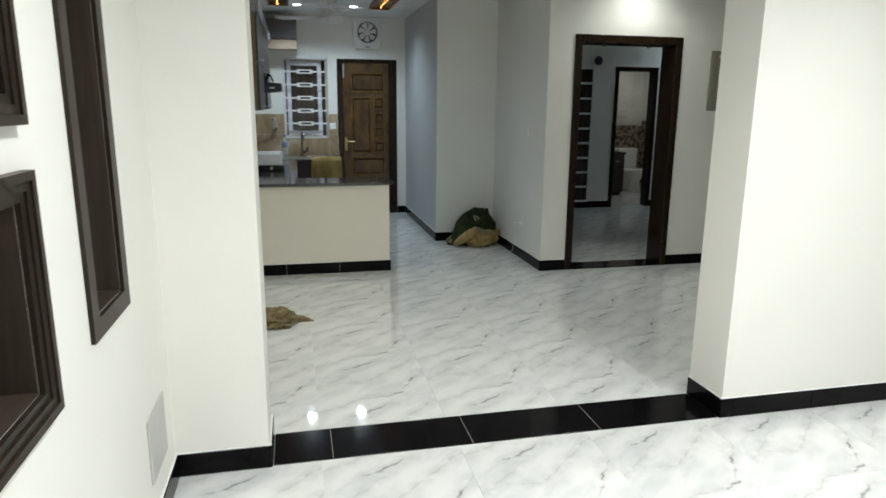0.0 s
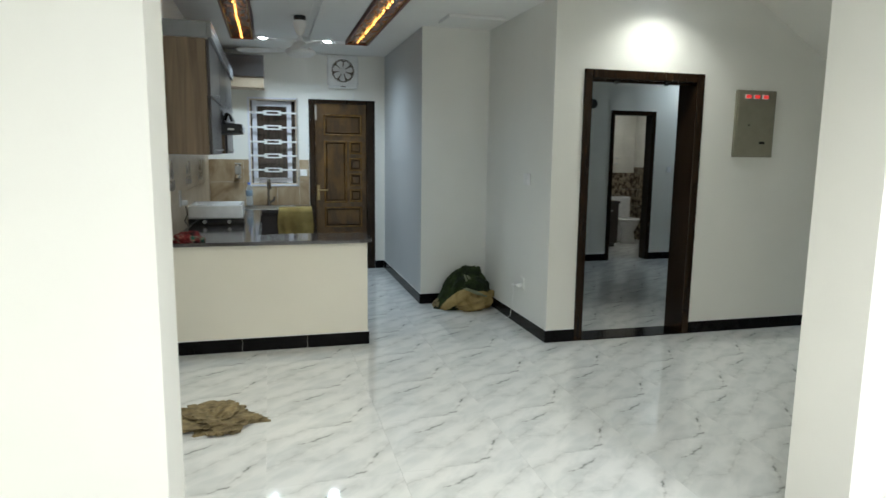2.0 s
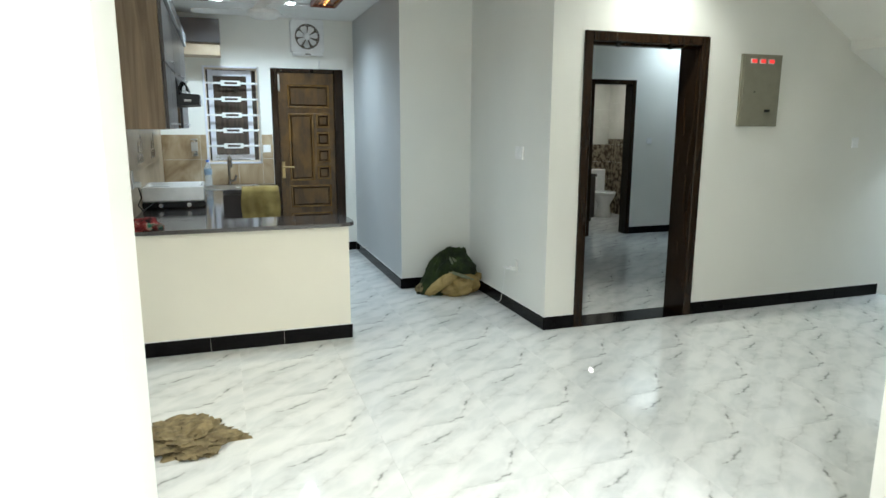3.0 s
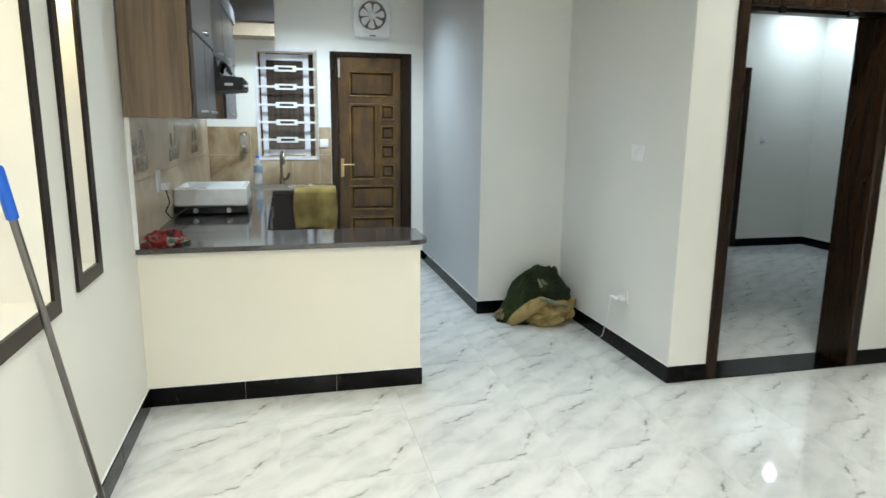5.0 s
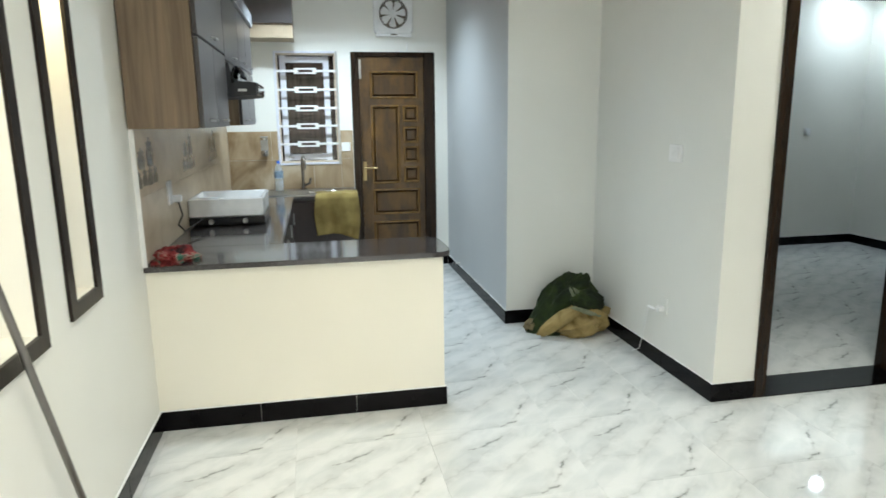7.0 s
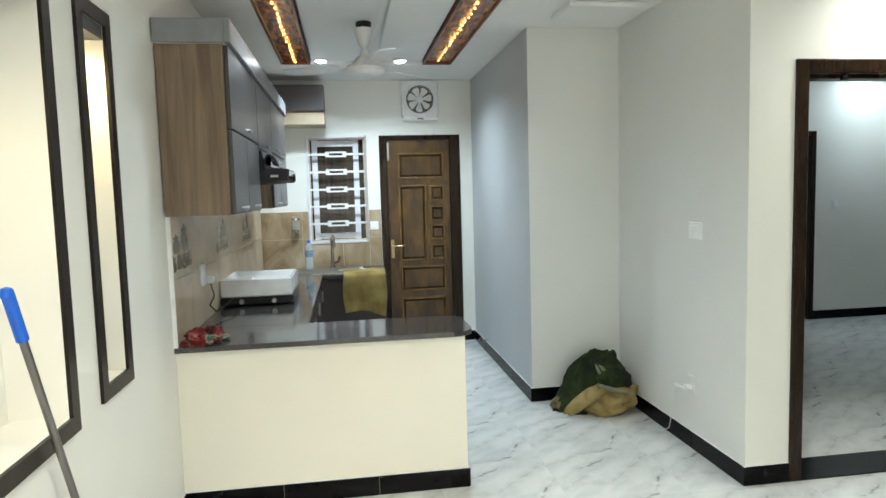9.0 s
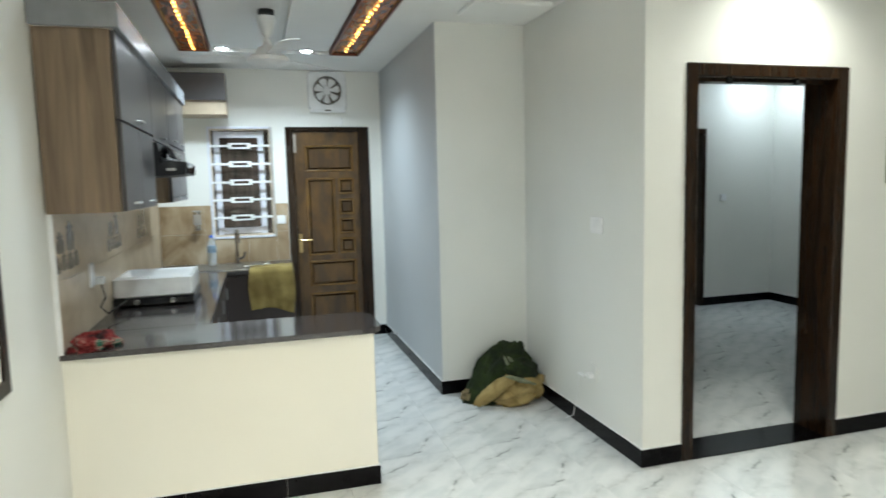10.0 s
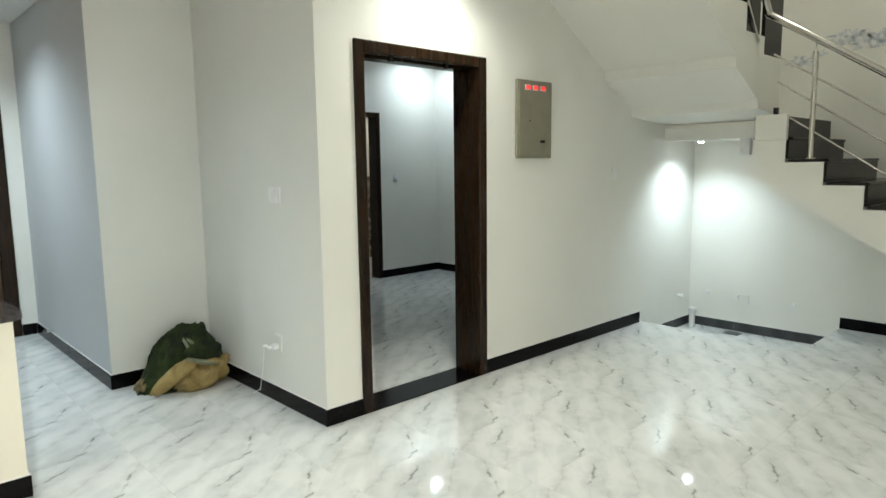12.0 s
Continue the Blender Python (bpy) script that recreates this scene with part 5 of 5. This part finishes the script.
part("handrail", tube(bmesh.new(), [(RX - 0.28, 4.60, 2.82), (RX - 0.01, 4.585, 2.484), (RX, 4.585 - 1.9, 2.484 - SL * 1.9)], 0.0255, 14), M_STEEL, rail, "thick polished handrail", True)
rail_line(4.54, 2.2, 1.8, 0.0075, "rod")
rail_line(4.51, 2.005, 1.8, 0.0075, "rod")
rail_line(4.42, 1.747, 1.7, 0.0075, "rod")
part("upper_post", cyl(bmesh.new(), (5.36, YU + 0.06, 2.35), (5.36, YU + 0.06, 3.0), 0.016), M_STEEL, rail, "", True)
part("upper_rod", cyl(bmesh.new(), (5.62, YU - 0.01, 2.3), (5.25, YU - 0.01, 2.72), 0.0075), M_STEEL, rail, "", True)

for flight in (lower, upper, rail):
    flight.location.z += LIFT

# damp plaster on the stair wall: a rough flaking skin
for cy, cz, ry, rz in ((4.42, 2.49, 0.13, 0.06), (4.2, 2.43, 0.16, 0.07), (4.0, 2.33, 0.12, 0.05), (4.78, 2.33, 0.10, 0.045), (4.62, 2.37, 0.05, 0.03)):
    t = thing("damp_patch", (XB - 0.004, cy, cz), "flaking damp plaster patch on the stair wall", "damp patch", "flaking plaster")

    def at(u, v, cy=cy, cz=cz, ry=ry, rz=rz):
        a = 2 * math.pi * u
        k = v * (1 + 0.8 * noise.noise(Vector((math.cos(a) * 2.4, math.sin(a) * 2.4, cy * 5))) + 0.4 * noise.noise(Vector((math.cos(a) * 6, math.sin(a) * 6, cy))))
        p = Vector((math.cos(a) * ry * k, math.sin(a) * rz * k))
        return (XB - 0.003 - 0.012 * max(0, noise.noise(Vector((p.x * 22, p.y * 22, cy)))) * (1 - v), cy + p.x, cz + p.y)
    bm = cloth_grid(60, 10, at)
    bmesh.ops.remove_doubles(bm, verts=bm.verts[:], dist=0.0003)
    part("peeled_plaster", bm, M_DAMP, t)

# ---- washing area under the stairs ----
pipe = thing("drain_pipe", (6.74, 5.6, -0.185), "white plastic standpipe in the sunken wash area", "pipe")
part("pipe", cyl(bmesh.new(), (6.76, 5.6, -0.184), (6.76, 5.6, -0.02), 0.028), M_WHITE, pipe, "", True)
part("cap", lathe(bmesh.new(), (6.76, 5.6, -0.02), [(0.034, -0.02), (0.038, -0.015), (0.038, 0.03), (0.03, 0.038), (0.001, 0.04)]), M_WHITE, pipe, "white cap", True)
drain = thing("floor_drain", (XB - 0.12, 5.2, -0.185), "dark square floor drain in the wash area", "drain")
part("grate", B(XB - 0.18, XB - 0.06, 5.13, 5.27, -0.1849, -0.179, bevel=0.002), M_DKGREY, drain)
for at in ((6.65, YD, 0.145, "x"), (XB, 5.5, 0.165, "y"), (XB, 5.21, 0.165, "y"), (XB, 4.7, 0.15, "y")):
    a, b, z, ax = at
    t = thing("water_stub", (a, b, z), "capped white water outlet stub on the wall", "pipe stub", "capped water outlets")
    e = (a, b - 0.05, z) if ax == "x" else (a - 0.05, b, z)
    part("stub", cyl(bmesh.new(), (a, b, z), e, 0.014), M_WHITE, t, "", True)
    e2 = (e[0], e[1] - 0.012, z) if ax == "x" else (e[0] - 0.012, e[1], z)
    part("cap", cyl(bmesh.new(), e, e2, 0.02), M_WHITE, t, "", True)
plate_on("cover_plate", "y", XB, 5.15, 0.14, 0.08, 0.09, -1, "painted square cover plate near the outlets", False, M_WALL)

# ---- bedroom and bathroom ----
w2 = thing("window_2", (4.46, BY, 0.1), "tall dark window with white horizontal bars", "window", "", "structure")
part("pane", B(4.24, 4.66, BY - 0.006, BY - 0.002, 0.11, 2.1), M_PANE, w2)
for i in range(10):
    z = 0.11 + i * 0.221
    part("grille_bar", B(4.24, 4.66, BY - 0.016, BY - 0.007, z - 0.016, z + 0.016, bevel=0.002), M_WHITE, w2)
for x in (4.225, 4.66):
    part("frame", B(x, x + 0.02, BY - 0.018, BY - 0.001, 0.09, 2.12), M_WHITE, w2)
clock = thing("wall_clock", (4.74, BY, 2.17), "small round dark fitting on the bedroom wall", "wall fitting")
part("disc", lathe(bmesh.new(), (4.74, BY, 2.21), [(0.001, -0.03), (0.05, -0.028), (0.065, -0.012), (0.065, 0.0)], axis="Y"), M_DKGREY, clock, "", True)
wall_tiles("wall_tiles_bath", "x", 11.57, 4.45, 6.8, 1.2, 2.7, 0.3, 0.3, M_BATHLIGHT, -1, "pale glazed bathroom wall tiles")
wall_tiles("wall_tiles_bath_low", "x", 11.57, 4.45, 6.8, 0, 1.2, 0.3, 0.3, M_BATHDARK, -1, "brown mosaic bathroom wall tiles")
wall_tiles("wall_tiles_bath_side", "y", 6.8, BY + 0.15, 11.56, 0, 1.3, 0.3, 0.3, M_BATHDARK, -1, "brown mosaic bathroom wall tiles")
wall_tiles("wall_tiles_bath_side_high", "y", 6.8, BY + 0.15, 11.56, 1.3, 2.7, 0.3, 0.3, M_BATHLIGHT, -1, "pale glazed bathroom wall tiles")
van = thing("vanity", (5.7, 10.77, 0), "dark wooden bathroom vanity unit", "vanity")
part("body", B(5.4, 5.95, 10.57, 11.02, 0.06, 0.72), M_DARKCAB, van)
part("plinth", B(5.43, 5.92, 10.6, 10.99, 0, 0.059), M_BLACKPL, van)
part("top", B(5.38, 5.97, 10.55, 11.04, 0.721, 0.76, bevel=0.005), M_GRANITE, van, "dark stone top")
for a, b in ((5.405, 5.67), (5.68, 5.945)):
    d = part("door", B(a, b, 10.554, 10.569, 0.08, 0.71, bevel=0.002), M_DARKCAB, van)
    part("handle", B(a + 0.1, a + 0.16, 10.538, 10.553, 0.6, 0.61), M_CHROME, d)
wc = thing("toilet", (6.45, 11.17, 0), "white ceramic toilet against the bathroom wall", "toilet")
part("pan", lathe(bmesh.new(), (6.42, 11.02, 0), [(0.13, 0), (0.12, 0.05), (0.10, 0.2), (0.17, 0.34), (0.185, 0.38), (0.17, 0.4), (0.001, 0.4)]), M_CERAMIC, wc, "", True)
part("seat", lathe(bmesh.new(), (6.42, 11.02, 0), [(0.001, 0.4), (0.19, 0.401), (0.195, 0.41), (0.18, 0.425), (0.001, 0.428)]), M_CERAMIC, wc, "closed lid", True)
part("tank", B(6.23, 6.62, 11.32, 11.56, 0.36, 0.78, bevel=0.02, segs=3), M_CERAMIC, wc)
part("pedestal", B(6.32, 6.52, 11.12, 11.33, 0, 0.37, bevel=0.02), M_CERAMIC, wc)
mf = thing("towel_rack", (6.05, 11.56, 1.35), "steel rack on the bathroom wall", "rack")
part("bars", tube(tube(bmesh.new(), [(5.9, 11.56, 1.36), (5.9, 11.45, 1.36), (6.4, 11.45, 1.36), (6.4, 11.56, 1.36)], 0.012), [(5.9, 11.45, 1.46), (6.4, 11.45, 1.46)], 0.012), M_CHROME, mf, "", True)

# ---- floor tiles, each a piece ----
tile_meshes = {}


def tile_region(parent, x0, x1, y0, y1, z=0.0, ox=4.075, oy=4.468):
    i = math.floor((x0 - ox) / TILE_X)
    while ox + i * TILE_X < x1 - 0.004:
        gx = ox + i * TILE_X
        a, b = max(x0, gx), min(x1, gx + TILE_X)
        j = math.floor((y0 - oy) / TILE_Y)
        while oy + j * TILE_Y < y1 - 0.004:
            gy = oy + j * TILE_Y
            c, d = max(y0, gy), min(y1, gy + TILE_Y)
            if b - a > 0.004 and d - c > 0.004:
                key = (round(a - gx, 3), round(b - gx, 3), round(c - gy, 3), round(d - gy, 3))
                if key not in tile_meshes:
                    g = 0.0004
                    tile_meshes[key] = mesh_of("floor_tile", B(key[0] + g, key[1] - g, key[2] + g, key[3] - g, -0.012, 0), M_FLOOR)
                o = new("floor_tile", tile_meshes[key])
                o.location = (gx, gy, z)
                o.parent = parent
            j += 1
        i += 1


def tiled(name, label, *regions, z=0.0, oy=4.468):
    t = thing(name, (0, 0, 0), label, "floor", "", "structure")
    for r in regions:
        tile_region(t, *r, z, oy=oy)


LBL = "polished white marble tiles with grey veins"
tiled("floor_lobby", LBL, (XL, TRX, YP1, YD), (TRX, XB, YP1, TR0))
tiled("floor_kitchen", LBL, (XL, X1, YD, YK), (X1, X2, YD, Y1))
tiled("floor_front", LBL, (XF, 5.0, -3.2, YP0), oy=2.13)
tiled("floor_bedroom", LBL, (2.74, BX, YD + 0.236, BY))
tiled("floor_bathroom", LBL, (4.45, 6.8, BY, 11.57))
tiled("floor_wash_area", LBL, (TRX + 0.002, XB - 0.013, TR0 + 0.002, YD - 0.013), z=-0.185)
